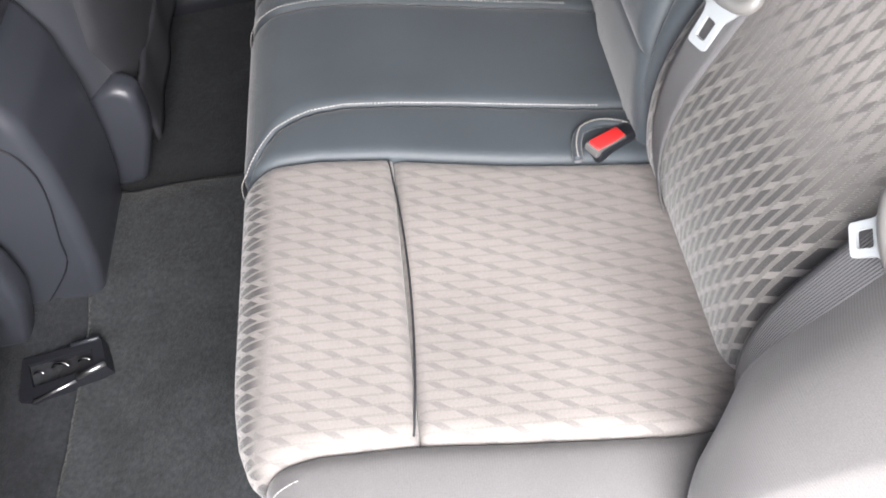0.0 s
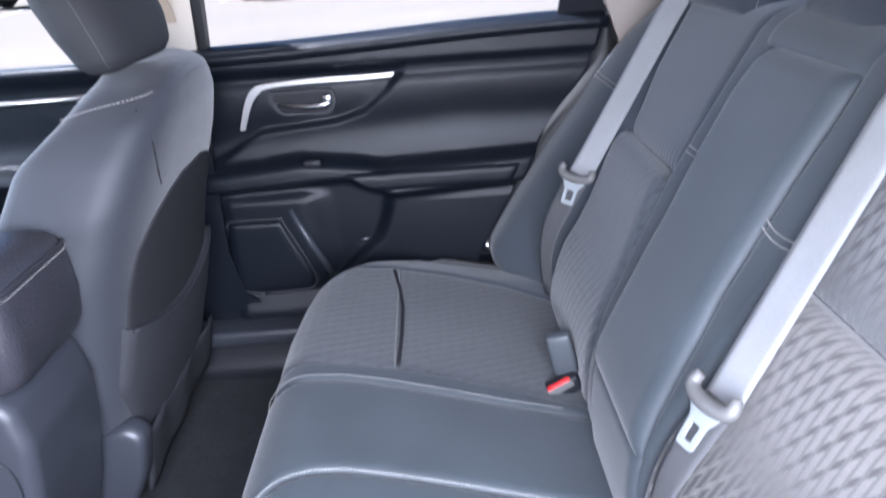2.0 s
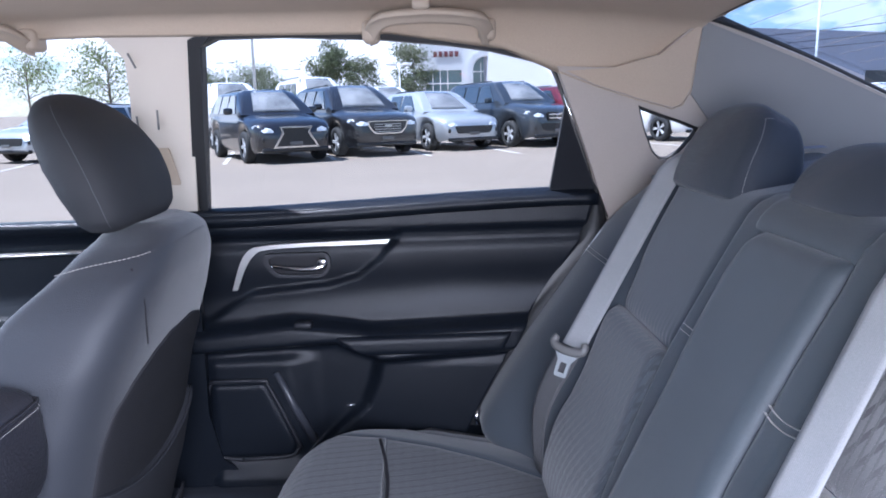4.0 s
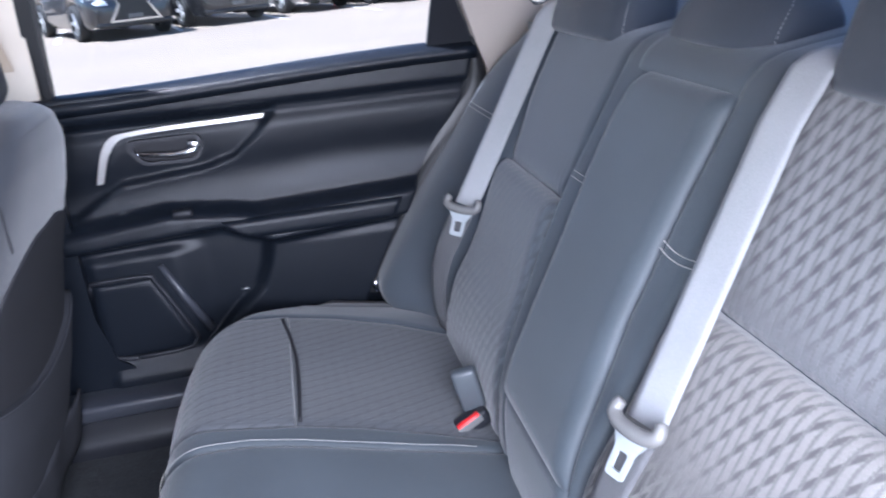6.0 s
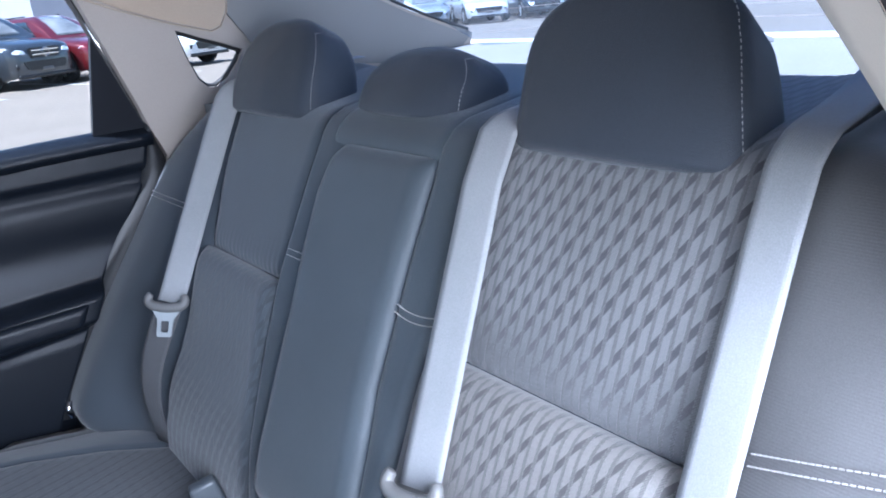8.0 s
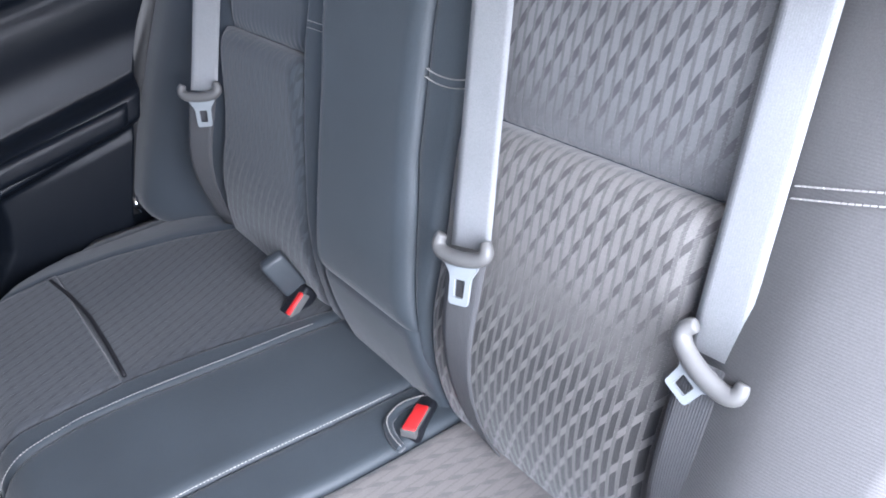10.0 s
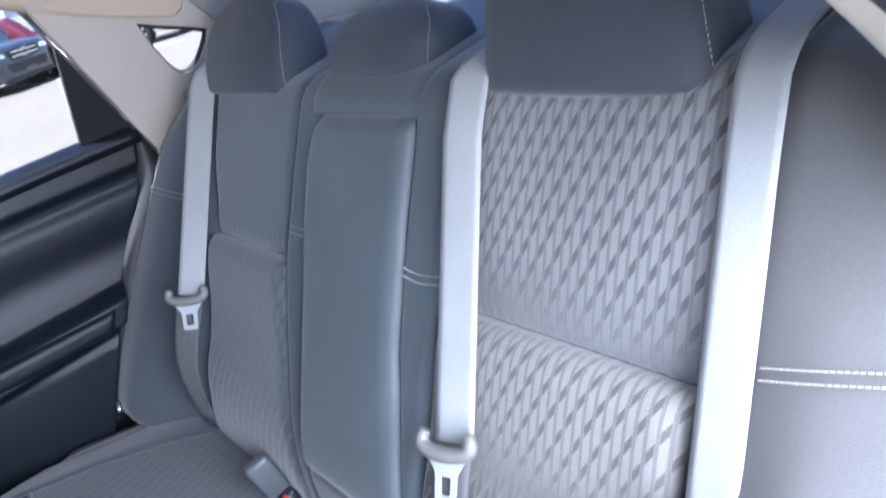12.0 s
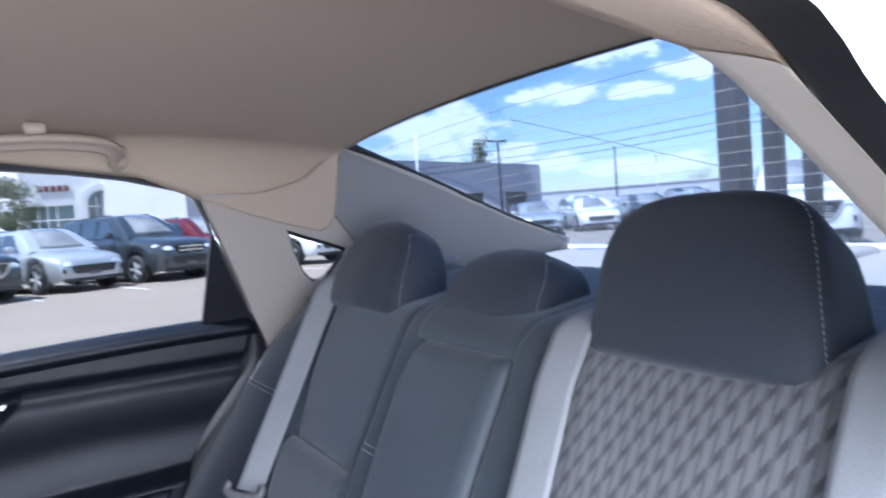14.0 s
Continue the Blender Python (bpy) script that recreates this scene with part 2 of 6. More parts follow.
# Darker, flatter copies of the jacquard: the far seat's weaker light put into colour.
JACQ_DIM = knit("jacquard_dimmed", (0.1, 0.1, 0.1), dash=True, ribs=900, lean=0.0004, slant=-0.40, hatching=0.1, light=(0.056, 0.060, 0.067), mid=(0.049, 0.053, 0.060), dark=(0.037, 0.040, 0.045))
JACQ_FAR = knit("jacquard_dimmed_back", (0.1, 0.1, 0.1), dash=True, ribs=900, lean=0.0008, slant=-0.40, wide=0.3, hatching=0.1, light=(0.056, 0.066, 0.076), mid=(0.044, 0.051, 0.059), dark=(0.034, 0.039, 0.046), sheen_flip=(0.08, 0.16))
LEATHER = mat("smooth_trim_cloth", (0.043, 0.053, 0.062), 0.56, vary=0.38, scale=7, bump=0.25, bscale=700, sheen=0.25, fine=0.12)
HEADCLOTH = mat("headrest_cloth", (0.025, 0.031, 0.042), 0.68, vary=0.12, scale=8, bump=0.4, bscale=900, sheen=0.2, fine=0.15)
VINYL = mat("black_door_vinyl", (0.0065, 0.0085, 0.0125), 0.31, spec=0.25, vary=0.15, scale=5, bump=0.3, bscale=800)
PLASTIC = mat("black_plastic", (0.016, 0.017, 0.021), 0.38, spec=0.3, vary=0.15, scale=7, bump=0.25, bscale=900)
PLASTIC_GREY = mat("grey_moulded_plastic", (0.036, 0.039, 0.048), 0.36, vary=0.12, scale=7, bump=0.15, bscale=900)
SEATBACK = mat("grey_seat_shell_cloth", (0.029, 0.032, 0.040), 0.6, vary=0.12, scale=6, bump=0.3, bscale=600, sheen=0.3)
FRONTHEAD = mat("front_headrest_cloth", (0.017, 0.018, 0.021), 0.75, vary=0.15, scale=9, bump=0.4, bscale=700)
MESHCLOTH = mat("dark_pocket_cloth", (0.012, 0.012, 0.015), 0.8, vary=0.15, scale=20, bump=0.5, bscale=500)
CHROME = mat("bright_chrome", (0.75, 0.75, 0.76), 0.12, 1.0, vary=0.05)
SATIN = mat("satin_silver", (0.62, 0.62, 0.62), 0.32, 1.0, vary=0.06, bump=0.05)
WEB = knit("grey_belt_webbing", (0.245, 0.248, 0.256), ribs=44, sheen=0.1, relief=0.22)
STEEL = mat("pale_steel_tongue", (0.29, 0.31, 0.32), 0.38, 0.15, vary=0.08, scale=60)
WEB_DARK = knit("dark_belt_webbing", (0.075, 0.075, 0.079), ribs=36, sheen=0.1)
TONGUE = mat("pale_grey_plastic", (0.125, 0.123, 0.120), 0.45, vary=0.12, scale=60, bump=0.1)
BUCKLE_GREY = mat("grey_buckle_plastic", (0.060, 0.068, 0.076), 0.42, vary=0.12, scale=40, bump=0.1)
RED = mat("red_button_plastic", (0.75, 0.03, 0.03), 0.35, vary=0.1, scale=30)
THREAD = mat("pale_thread", (0.38, 0.37, 0.355), 0.8, vary=0.2, scale=200)
THREAD_DK = mat("dark_thread", (0.1, 0.1, 0.11), 0.8, vary=0.2, scale=200)
BEIGE = mat("beige_headliner", (0.45, 0.36, 0.27), 0.9, vary=0.07, scale=4, bump=0.35, bscale=500, fine=0.08)
BEIGE_PL = mat("beige_pillar_plastic", (0.60, 0.53, 0.445), 0.6, vary=0.06, scale=5, bump=0.2, bscale=700)
BEIGE_TRIM = mat("beige_moulded_trim", (0.42, 0.345, 0.265), 0.65, vary=0.06, scale=5, bump=0.2, bscale=700)
BEIGE_QUARTER = mat("beige_quarter_cloth", (0.40, 0.35, 0.305), 0.8, vary=0.07, scale=4, bump=0.3, bscale=500, fine=0.06)
POCKET = mat("pocket_cloth", (0.024, 0.025, 0.030), 0.75, vary=0.2, scale=12, bump=0.4, bscale=500)
LIDHIDE = mat("black_lid_leather", (0.030, 0.030, 0.037), 0.34, vary=0.25, scale=18, bump=0.5, bscale=260)
# The same pillar plastic, lightened: daylight from the open door put into colour.
BEIGE_PL_LIT = mat("beige_pillar_plastic_lit", (0.78, 0.71, 0.60), 0.55, vary=0.05, scale=5, bump=0.15, bscale=700)
GREY_SAIL = mat("grey_pillar_cloth", (0.22, 0.212, 0.205), 0.85, vary=0.08, scale=4, bump=0.3, bscale=500)
CARPET = mat("charcoal_carpet", (0.014, 0.016, 0.019), 0.95, vary=0.6, scale=22, bump=1.0, bscale=300, fine=0.9, fscale=140, sheen=0.06)
MATCLOTH = mat("floor_mat_pile", (0.022, 0.025, 0.027), 0.95, vary=0.6, scale=20, bump=1.0, bscale=300, fine=0.9, fscale=150, sheen=0.2)
RUBBER = mat("black_rubber", (0.015, 0.015, 0.016), 0.6, vary=0.1, bump=0.1)
SHELF = mat("grey_shelf_cloth", (0.19, 0.20, 0.215), 0.9, vary=0.12, scale=6, bump=0.4, bscale=450, fine=0.2)
WHITE_PAINT = mat("white_body_paint", (0.8, 0.8, 0.79), 0.25, vary=0.03, coat=0.6)
GLASS = clear("side_glass", (0.93, 0.95, 0.95))
GLASS_REAR = clear("rear_glass", (0.80, 0.86, 0.93))
ASPHALT = mat("pale_dusty_asphalt", (0.232, 0.190, 0.148), 0.9, vary=0.18, scale=0.35, bump=0.5, bscale=60, fine=0.25, fscale=40)
LINE = mat("white_road_paint", (0.50, 0.48, 0.44), 0.8, vary=0.15, scale=3)


# ---- building helpers ----
def part(name, bm, material, parent=None, label="", smooth=True):
    me = bpy.data.meshes.new(name)
    bmesh.ops.recalc_face_normals(bm, faces=bm.faces)
    bm.to_mesh(me)
    bm.free()
    if smooth:
        for p in me.polygons:
            p.use_smooth = True
    me.materials.append(material)
    ob = new(name, me)
    if parent is not None:
        ob.parent = parent
        if parent.type == 'EMPTY':
            ob.matrix_parent_inverse = Matrix.Translation(-parent.location)
    if label:
        tagged(ob, label)
    return ob


def thing(name, label, category, at=(0, 0, 0), group="", kind=""):
    ob = new(name)
    ob.empty_display_size = 0.05
    ob.location = at
    return tagged(ob, label, category, group, kind)


def interp(pts, v):
    """Piecewise smooth curve through (v, value) pairs."""
    if v <= pts[0][0]:
        return pts[0][1]
    for (a, p), (b, q) in zip(pts, pts[1:]):
        if v <= b:
            return p + (q - p) * (v - a) / (b - a)
    return pts[-1][1]


def as_fn(c):
    return c if callable(c) else (lambda v: c) if isinstance(c, (int, float)) else (lambda v: interp(c, v))


def edge_round(d, r):
    d = min(max(d / r, 0), 1)
    return math.sqrt(max(1 - (1 - d) ** 2, 0))


def pillow(name, parent, material, surf, left, right, s0, s1, h=0.015, r=0.02, lift=0.0, nu=28, nv=44, deep=0.012, label="", r_ends=None, dent=None):
    """A sewn, stuffed panel over surf(y, s, height) between two side curves; its edges dip into the seams."""
    L, R = as_fn(left), as_fn(right)
    re = r if r_ends is None else r_ends
    bm = bmesh.new()
    uvl = bm.loops.layers.uv.new("UVMap")
    rows, uvs = [], {}
    for j in range(nv + 1):
        b = 0.5 - 0.5 * math.cos(math.pi * j / nv)
        s = s0 + (s1 - s0) * b
        row = []
        for i in range(nu + 1):
            a = 0.5 - 0.5 * math.cos(math.pi * i / nu)
            y = L(s) + (R(s) - L(s)) * a
            w = abs(R(s) - L(s))
            k = edge_round(min(a, 1 - a) * w, r) * edge_round(min(b, 1 - b) * abs(s1 - s0), re)
            up = lift(y, s) if callable(lift) else lift
            hh = up - h * (1 - k) - (dent(y, s) if dent else 0)
            if i in (0, nu) or j in (0, nv):
                hh = up - h - deep
            v = bm.verts.new(surf(y, s, hh))
            uvs[v] = (y, s)
            row.append(v)
        rows.append(row)
    for j in range(nv):
        for i in range(nu):
            f = bm.faces.new((rows[j][i], rows[j][i + 1], rows[j + 1][i + 1], rows[j + 1][i]))
            for lp in f.loops:
                lp[uvl].uv = uvs[lp.vert]
    return part(name, bm, material, parent, label)


def stitches(name, parent, pts, material=None, length=0.0038, gap=0.0012, w=0.0009, label="pale contrast stitching"):
    """A seam sewn with single stitches along a line of points."""
    pts = [Vector(p) for p in pts]
    bm = bmesh.new()
    run, at, step = 0.0, 0.0, length + gap
    for a, b in zip(pts, pts[1:]):
        d = (b - a).length
        t = (b - a) / max(d, 1e-6)
        side = t.cross(Vector((0.3, 0.2, 0.9))).normalized() * w / 2
        up = side.cross(t).normalized() * min(w, 0.0014) / 2
        while at <= run + d:
            c = a + t * (at - run)
            q = [c - t * length / 2, c + t * length / 2]
            vs = [bm.verts.new(e + o) for e in q for o in (side, up, -side, -up)]
            for k in range(4):
                bm.faces.new((vs[k], vs[(k + 1) % 4], vs[4 + (k + 1) % 4], vs[4 + k]))
            bm.faces.new(vs[:4]); bm.faces.new(vs[4:])
            at += step
        run += d
    return part(name, bm, material or THREAD, parent, label, smooth=False)


def tube(name, parent, material, pts, r, sides=8, label="", closed=False, taper=None):
    """A round bar along a line of points."""
    pts = [Vector(p) for p in pts]
    bm = bmesh.new()
    rings = []
    for i, p in enumerate(pts):
        a = pts[i - 1] if (i or closed) else p
        b = pts[(i + 1) % len(pts)] if (i < len(pts) - 1 or closed) else p
        t = (b - a).normalized()
        ref = Vector((0, 0, 1)) if abs(t.z) < 0.9 else Vector((1, 0, 0))
        u = t.cross(ref).normalized()
        w = u.cross(t)
        rr = r if taper is None else r * taper(i / max(len(pts) - 1, 1))
        rings.append([bm.verts.new(p + (u * math.cos(q) + w * math.sin(q)) * rr) for q in [2 * math.pi * k / sides for k in range(sides)]])
    for i in range(len(rings) - (0 if closed else 1)):
        A, B2 = rings[i], rings[(i + 1) % len(rings)]
        for k in range(sides):
            bm.faces.new((A[k], A[(k + 1) % sides], B2[(k + 1) % sides], B2[k]))
    if not closed:
        bm.faces.new(rings[0]); bm.faces.new(rings[-1])
    return part(name, bm, material, parent, label)


def box(name, parent, material, lo, hi, bevel=0.006, m=None, label="", seg=2):
    bm = bmesh.new()
    bmesh.ops.create_cube(bm, size=1)
    c, s = (Vector(lo) + Vector(hi)) / 2, Vector(hi) - Vector(lo)
    for v in bm.verts:
        v.co = Vector((v.co.x * s.x, v.co.y * s.y, v.co.z * s.z)) + c
    if bevel:
        bmesh.ops.bevel(bm, geom=bm.edges[:], offset=bevel, segments=seg, affect='EDGES', profile=0.5)
    if m is not None:
        bmesh.ops.transform(bm, matrix=m, verts=bm.verts)
    return part(name, bm, material, parent, label, smooth=bevel > 0.002 and seg > 1)


def plate(name, parent, material, outer, holes, place, thick, label="", smooth=False):
    """A plate with true openings: 2D outline and holes, laid out by place(a, b, depth)."""
    bm = bmesh.new()
    loops = []
    for lp in [outer] + list(holes):
        vs = [bm.verts.new((a, b, 0)) for a, b in lp]
        es = [bm.edges.new((vs[i], vs[(i + 1) % len(vs)])) for i in range(len(vs))]
        loops.append((vs, es))
    bmesh.ops.triangle_fill(bm, use_beauty=True, use_dissolve=False, edges=[e for _, es in loops for e in es])
    top = bm.faces[:]
    back = {v: bm.verts.new((v.co.x, v.co.y, 1)) for v in list(bm.verts)}
    for f in top:
        bm.faces.new([back[v] for v in reversed(f.verts)])
    for vs, _ in loops:
        for i in range(len(vs)):
            a, b = vs[i], vs[(i + 1) % len(vs)]
            bm.faces.new((a, b, back[b], back[a]))
    for v in bm.verts:
        v.co = place(v.co.x, v.co.y, v.co.z * thick)
    return part(name, bm, material, parent, label, smooth=smooth)


def rounded(pts, r, n=5):
    """A closed 2D outline with its corners rounded."""
    out, k = [], len(pts)
    for i in range(k):
        p, a, b = Vector(pts[i]), Vector(pts[i - 1]), Vector(pts[(i + 1) % k])
        rr = r[i] if isinstance(r, (list, tuple)) else r
        da, db = (a - p), (b - p)
        ra, rb = min(rr, da.length * 0.45), min(rr, db.length * 0.45)
        p0, p1 = p + da.normalized() * ra, p + db.normalized() * rb
        for q in range(n + 1):
            t = q / n
            c = p0 * (1 - t) ** 2 + p * 2 * t * (1 - t) + p1 * t * t
            out.append((c.x, c.y))
    return out


def smooth_line(pts, n=8):
    """A Catmull-Rom line through points."""
    pts = [Vector(p) for p in pts]
    out = []
    for i in range(len(pts) - 1):
        p0, p1, p2, p3 = pts[max(i - 1, 0)], pts[i], pts[i + 1], pts[min(i + 2, len(pts) - 1)]
        for q in range(n):
            t = q / n
            out.append(0.5 * ((2 * p1) + (p2 - p0) * t + (2 * p0 - 5 * p1 + 4 * p2 - p3) * t * t + (3 * p1 - p0 - 3 * p2 + p3) * t ** 3))
    out.append(pts[-1])
    return out


def block(name, parent, material, outline, place, depth, edge=0.02, label="", bulge=0.006, uv=True):
    """A stuffed block: an outline (a, b) carried through a depth with rounded front and back edges."""
    bm = bmesh.new()
    uvl = bm.loops.layers.uv.new("UVMap")
    ca = sum(a for a, _ in outline) / len(outline)
    cb = sum(b for _, b in outline) / len(outline)
    size = max(max(a for a, _ in outline) - min(a for a, _ in outline), 1e-4) / 2
    rings = [(-bulge, 0.0), (-bulge * 0.95, 0.25), (-bulge * 0.7, 0.5), (-bulge * 0.2, 0.75)]
    k0 = 1 - edge / size
    rings.append((0.0, k0))
    for q in range(1, 6):
        t = q / 5 * math.pi / 2
        rings.append((edge * (1 - math.cos(t)), k0 + (1 - k0) * math.sin(t)))
    for q in range(0, 6):
        t = q / 5 * math.pi / 2
        rings.append((depth - edge * (1 - math.sin(t)), k0 + (1 - k0) * math.cos(t)))
    rings += [(depth, k0 * 0.5), (depth, 0.0)]
    prev, uvs = None, {}
    for d, k in rings:
        if k == 0:
            v = bm.verts.new(place(ca, cb, d)); uvs[v] = (ca, cb)
            cur = [v]
        else:
            cur = []
            for a, b in outline:
                v = bm.verts.new(place(ca + (a - ca) * k, cb + (b - cb) * k, d))
                uvs[v] = (ca + (a - ca) * k, cb + (b - cb) * k + d)
                cur.append(v)
        if prev:
            n = len(outline)
            for i in range(n):
                j = (i + 1) % n
                if len(prev) == 1:
                    bm.faces.new((prev[0], cur[i], cur[j]))
                elif len(cur) == 1:
                    bm.faces.new((prev[i], prev[j], cur[0]))
                else:
                    bm.faces.new((prev[i], prev[j], cur[j], cur[i]))
        prev = cur
    for f in bm.faces:
        for lp in f.loops:
            lp[uvl].uv = uvs[lp.vert]
    return part(name, bm, material, parent, label)


def ribbon(name, parent, material, pts, width, across, thick=0.0014, label="", lens=0.0):
    """Woven strap along points; across gives the width's direction."""
    pts = [Vector(p) for p in pts]
    bm = bmesh.new()
    uvl = bm.loops.layers.uv.new("UVMap")
    run, rows, uvs = 0.0, [], {}
    n = 6
    for i, p in enumerate(pts):
        if i:
            run += (p - pts[i - 1]).length
        t = (pts[min(i + 1, len(pts) - 1)] - pts[max(i - 1, 0)]).normalized()
        w = Vector(across(i / (len(pts) - 1)) if callable(across) else across).normalized()
        w = (w - t * w.dot(t)).normalized()
        up = t.cross(w).normalized()
        row = []
        for side in (1, -1):
            for k in (range(n + 1) if side > 0 else range(n, -1, -1)):
                a = k / n - 0.5
                v = bm.verts.new(p + w * width * a + up * (side * thick / 2 + lens * (1 - 4 * a * a)))
                uvs[v] = (run, a * width * 12)
                row.append(v)
        rows.append(row)
    for A, B2 in zip(rows, rows[1:]):
        for k in range(len(A)):
            f = bm.faces.new((A[k], A[(k + 1) % len(A)], B2[(k + 1) % len(A)], B2[k]))
            for lp in f.loops:
                lp[uvl].uv = uvs[lp.vert]
    bm.faces.new(rows[0]); bm.faces.new(rows[-1])
    return part(name, bm, material, parent, label)


# ---- cabin shell ----


def wall_y(z, a=0.70, b=-0.40):
    """How far out the side of the car stands at a height."""
    return a + b * (z - 1.03)


def far_side(off=0.0, a=0.70, b=-0.40):
    return lambda x, z, d: Vector((x, wall_y(z, a, b) + off + d, z))


def near_side(off=0.0, a=0.70, b=-0.40):
    return lambda x, z, d: Vector((x, -(wall_y(z, a, b) + off + d), z))


def grid_mesh(name, parent, material, f, us, vs, label="", thick=None, uv=True):
    """A sheet f(u, v) over two lists of values; thick closes it to a slab along that vector."""
    bm = bmesh.new()
    uvl = bm.loops.layers.uv.new("UVMap")
    rows = [[bm.verts.new(f(u, v)) for u in us] for v in vs]
    uvs = {w: (u, v) for row, v in zip(rows, vs) for w, u in zip(row, us)}
    faces = []
    for A, B2 in zip(rows, rows[1:]):
        for i in range(len(A) - 1):
            faces.append(bm.faces.new((A[i], A[i + 1], B2[i + 1], B2[i])))
    for fc in faces:
        for lp in fc.loops:
            lp[uvl].uv = uvs[lp.vert]
    if thick:
        t = Vector(thick)
        back = {w: bm.verts.new(w.co + t) for row in rows for w in row}
        for fc in faces:
            bm.faces.new([back[w] for w in reversed(fc.verts)])
        rim = rows[0] + [r[-1] for r in rows[1:]] + rows[-1][-2::-1] + [r[0] for r in rows[-2:0:-1]]
        for i in range(len(rim)):
            a, b = rim[i], rim[(i + 1) % len(rim)]
            bm.faces.new((a, b, back[b], back[a]))
    return part(name, bm, material, parent, label)


def span(a, b, n):
    return [a + (b - a) * i / n for i in range(n + 1)]


def sm(a, b, v):
    t = min(max((v - a) / (b - a), 0), 1)
    return t * t * (3 - 2 * t)


# floor of the foot well, with the raised tunnel and the rise under the bench
def floor_z(x, y):
    z = 0.325 + 0.05 * sm(0.16, 0.06, abs(y)) * sm(0.1, -0.3, x) * 0.5
    z += 0.03 * sm(-0.30, -0.42, x)
    return z + 0.004 * noise.noise((x * 9, y * 9, 1.3))


floor = grid_mesh("floor", None, CARPET, lambda x, y: Vector((x, y, floor_z(x, y))), span(-1.3, 0.5, 60), span(-0.70, 0.68, 46), thick=(0, 0, -0.05))
tagged(floor, "charcoal cut-pile carpet of the rear foot well", "carpet", kind="structure")
fm = grid_mesh("floor_mat", None, MATCLOTH, lambda x, y: Vector((x, y, floor_z(x, y) + 0.007 + 0.002 * noise.noise((x * 14, y * 14, 5)))), span(-0.36, -0.02, 40), span(-0.62, 0.098, 60), thick=(0, 0, -0.006))
tagged(fm, "dark grey carpeted floor mat on the foot well floor", "floor mat")

# ceiling: headliner that curves down to the sides and wraps down behind the rear doors
def roof_z(x, y):
    crown = 1.405 - 0.026 * (y / 0.55) ** 2 - 0.03 * max(x - 0.3, 0) ** 2 / 0.20
    return crown - 0.03 * sm(-0.2, -1.0, x)


def roof_fn(x, v):
    # v runs -1..1 across; the last fifth turns down the sides
    k = abs(v)
    sgn = 1 if v >= 0 else -1
    side_x = 0.0
    if k < 0.8:
        y = 0.50 * k / 0.8
        return Vector((x, sgn * y, roof_z(x, y)))
    t = (k - 0.8) / 0.2
    top = roof_z(x, 0.50)
    low = interp([(-1.2, 1.335), (-0.3, 1.35), (0.2, 1.345), (0.40, 1.315), (0.5, 1.272), (0.65, 1.22), (0.72, 1.203), (0.742, 1.225), (0.755, 1.345)], x)
    yl = wall_y(low, 0.665) if sgn > 0 else interp([(-1.2, 0.55), (0.3, 0.53), (0.5, 0.54), (0.79, 0.56)], x)
    a = t * math.pi / 2
    y = 0.50 + (yl - 0.50) * math.sin(a) ** 0.9
    z = low + (top - low) * math.cos(a)
    return Vector((x, sgn * y, z))


ceiling = grid_mesh("ceiling", None, BEIGE, roof_fn, span(-1.2, 0.6, 36) + span(0.615, 0.755, 12), [-1 + 2 * i / 80 for i in range(81)], thick=(0, 0, 0.03))
tagged(ceiling, "beige woven cloth headliner", "headliner", kind="structure")
roof_skin = grid_mesh("roof", None, WHITE_PAINT, lambda x, y: Vector((x, y, roof_z(x, min(abs(y), 0.5)) + 0.05 - 0.5 * max(abs(y) - 0.5, 0))), span(-1.25, 0.80, 30), span(-0.60, 0.60, 24), thick=(0, 0, 0.01))
tagged(roof_skin, "white painted steel roof panel over the cabin", "car roof", kind="structure")

# rear quarter trim beside the bench, with the small fixed window in it
QW = [(0.655, 1.212), (0.672, 1.165), (0.694, 1.122), (0.712, 1.105), (0.730, 1.104), (0.752, 1.118), (0.772, 1.145), (0.781, 1.166), (0.74, 1.182), (0.70, 1.195)]
C_OUT = [(0.497, 1.285), (0.535, 1.20), (0.574, 1.11), (0.600, 1.045), (0.626, 0.99), (0.60, 0.80), (1.36, 0.80), (1.36, 1.14), (1.16, 1.205), (0.95, 1.29), (0.752, 1.362), (0.68, 1.30), (0.60, 1.28)]
trim_far = plate("trim_1", None, BEIGE_QUARTER, C_OUT, [QW], far_side(0, 0.665), 0.03)
tagged(trim_far, "beige moulded rear pillar trim around a small fixed window", "pillar trim", kind="structure")
sail = plate("sail_trim", trim_far, GREY_SAIL, [(0.750, 1.345), (0.750, 1.23), (0.785, 1.19), (0.83, 1.13), (1.30, 1.08), (1.35, 1.135), (1.16, 1.198), (0.95, 1.282), (0.756, 1.352)], [], far_side(-0.006, 0.665), 0.006, "grey cloth covered sail panel")
seam = tube("seam", trim_far, BEIGE_TRIM, [far_side(-0.003, 0.665)(x, z, 0) for x, z in [(0.752, 1.35), (0.750, 1.30), (0.750, 1.235), (0.738, 1.21), (0.72, 1.203), (0.65, 1.222), (0.57, 1.248), (0.50, 1.275)]], 0.0016)
plate("headliner_edge", trim_far, BEIGE, ([(0.749, 1.352), (0.747, 1.30), (0.747, 1.240), (0.737, 1.213), (0.72, 1.2065), (0.65, 1.2255), (0.57, 1.2515), (0.515, 1.276), (0.60, 1.280), (0.68, 1.300)]), [], far_side(-0.004, 0.665), 0.004, "beige headliner cloth drawn down over the pillar")
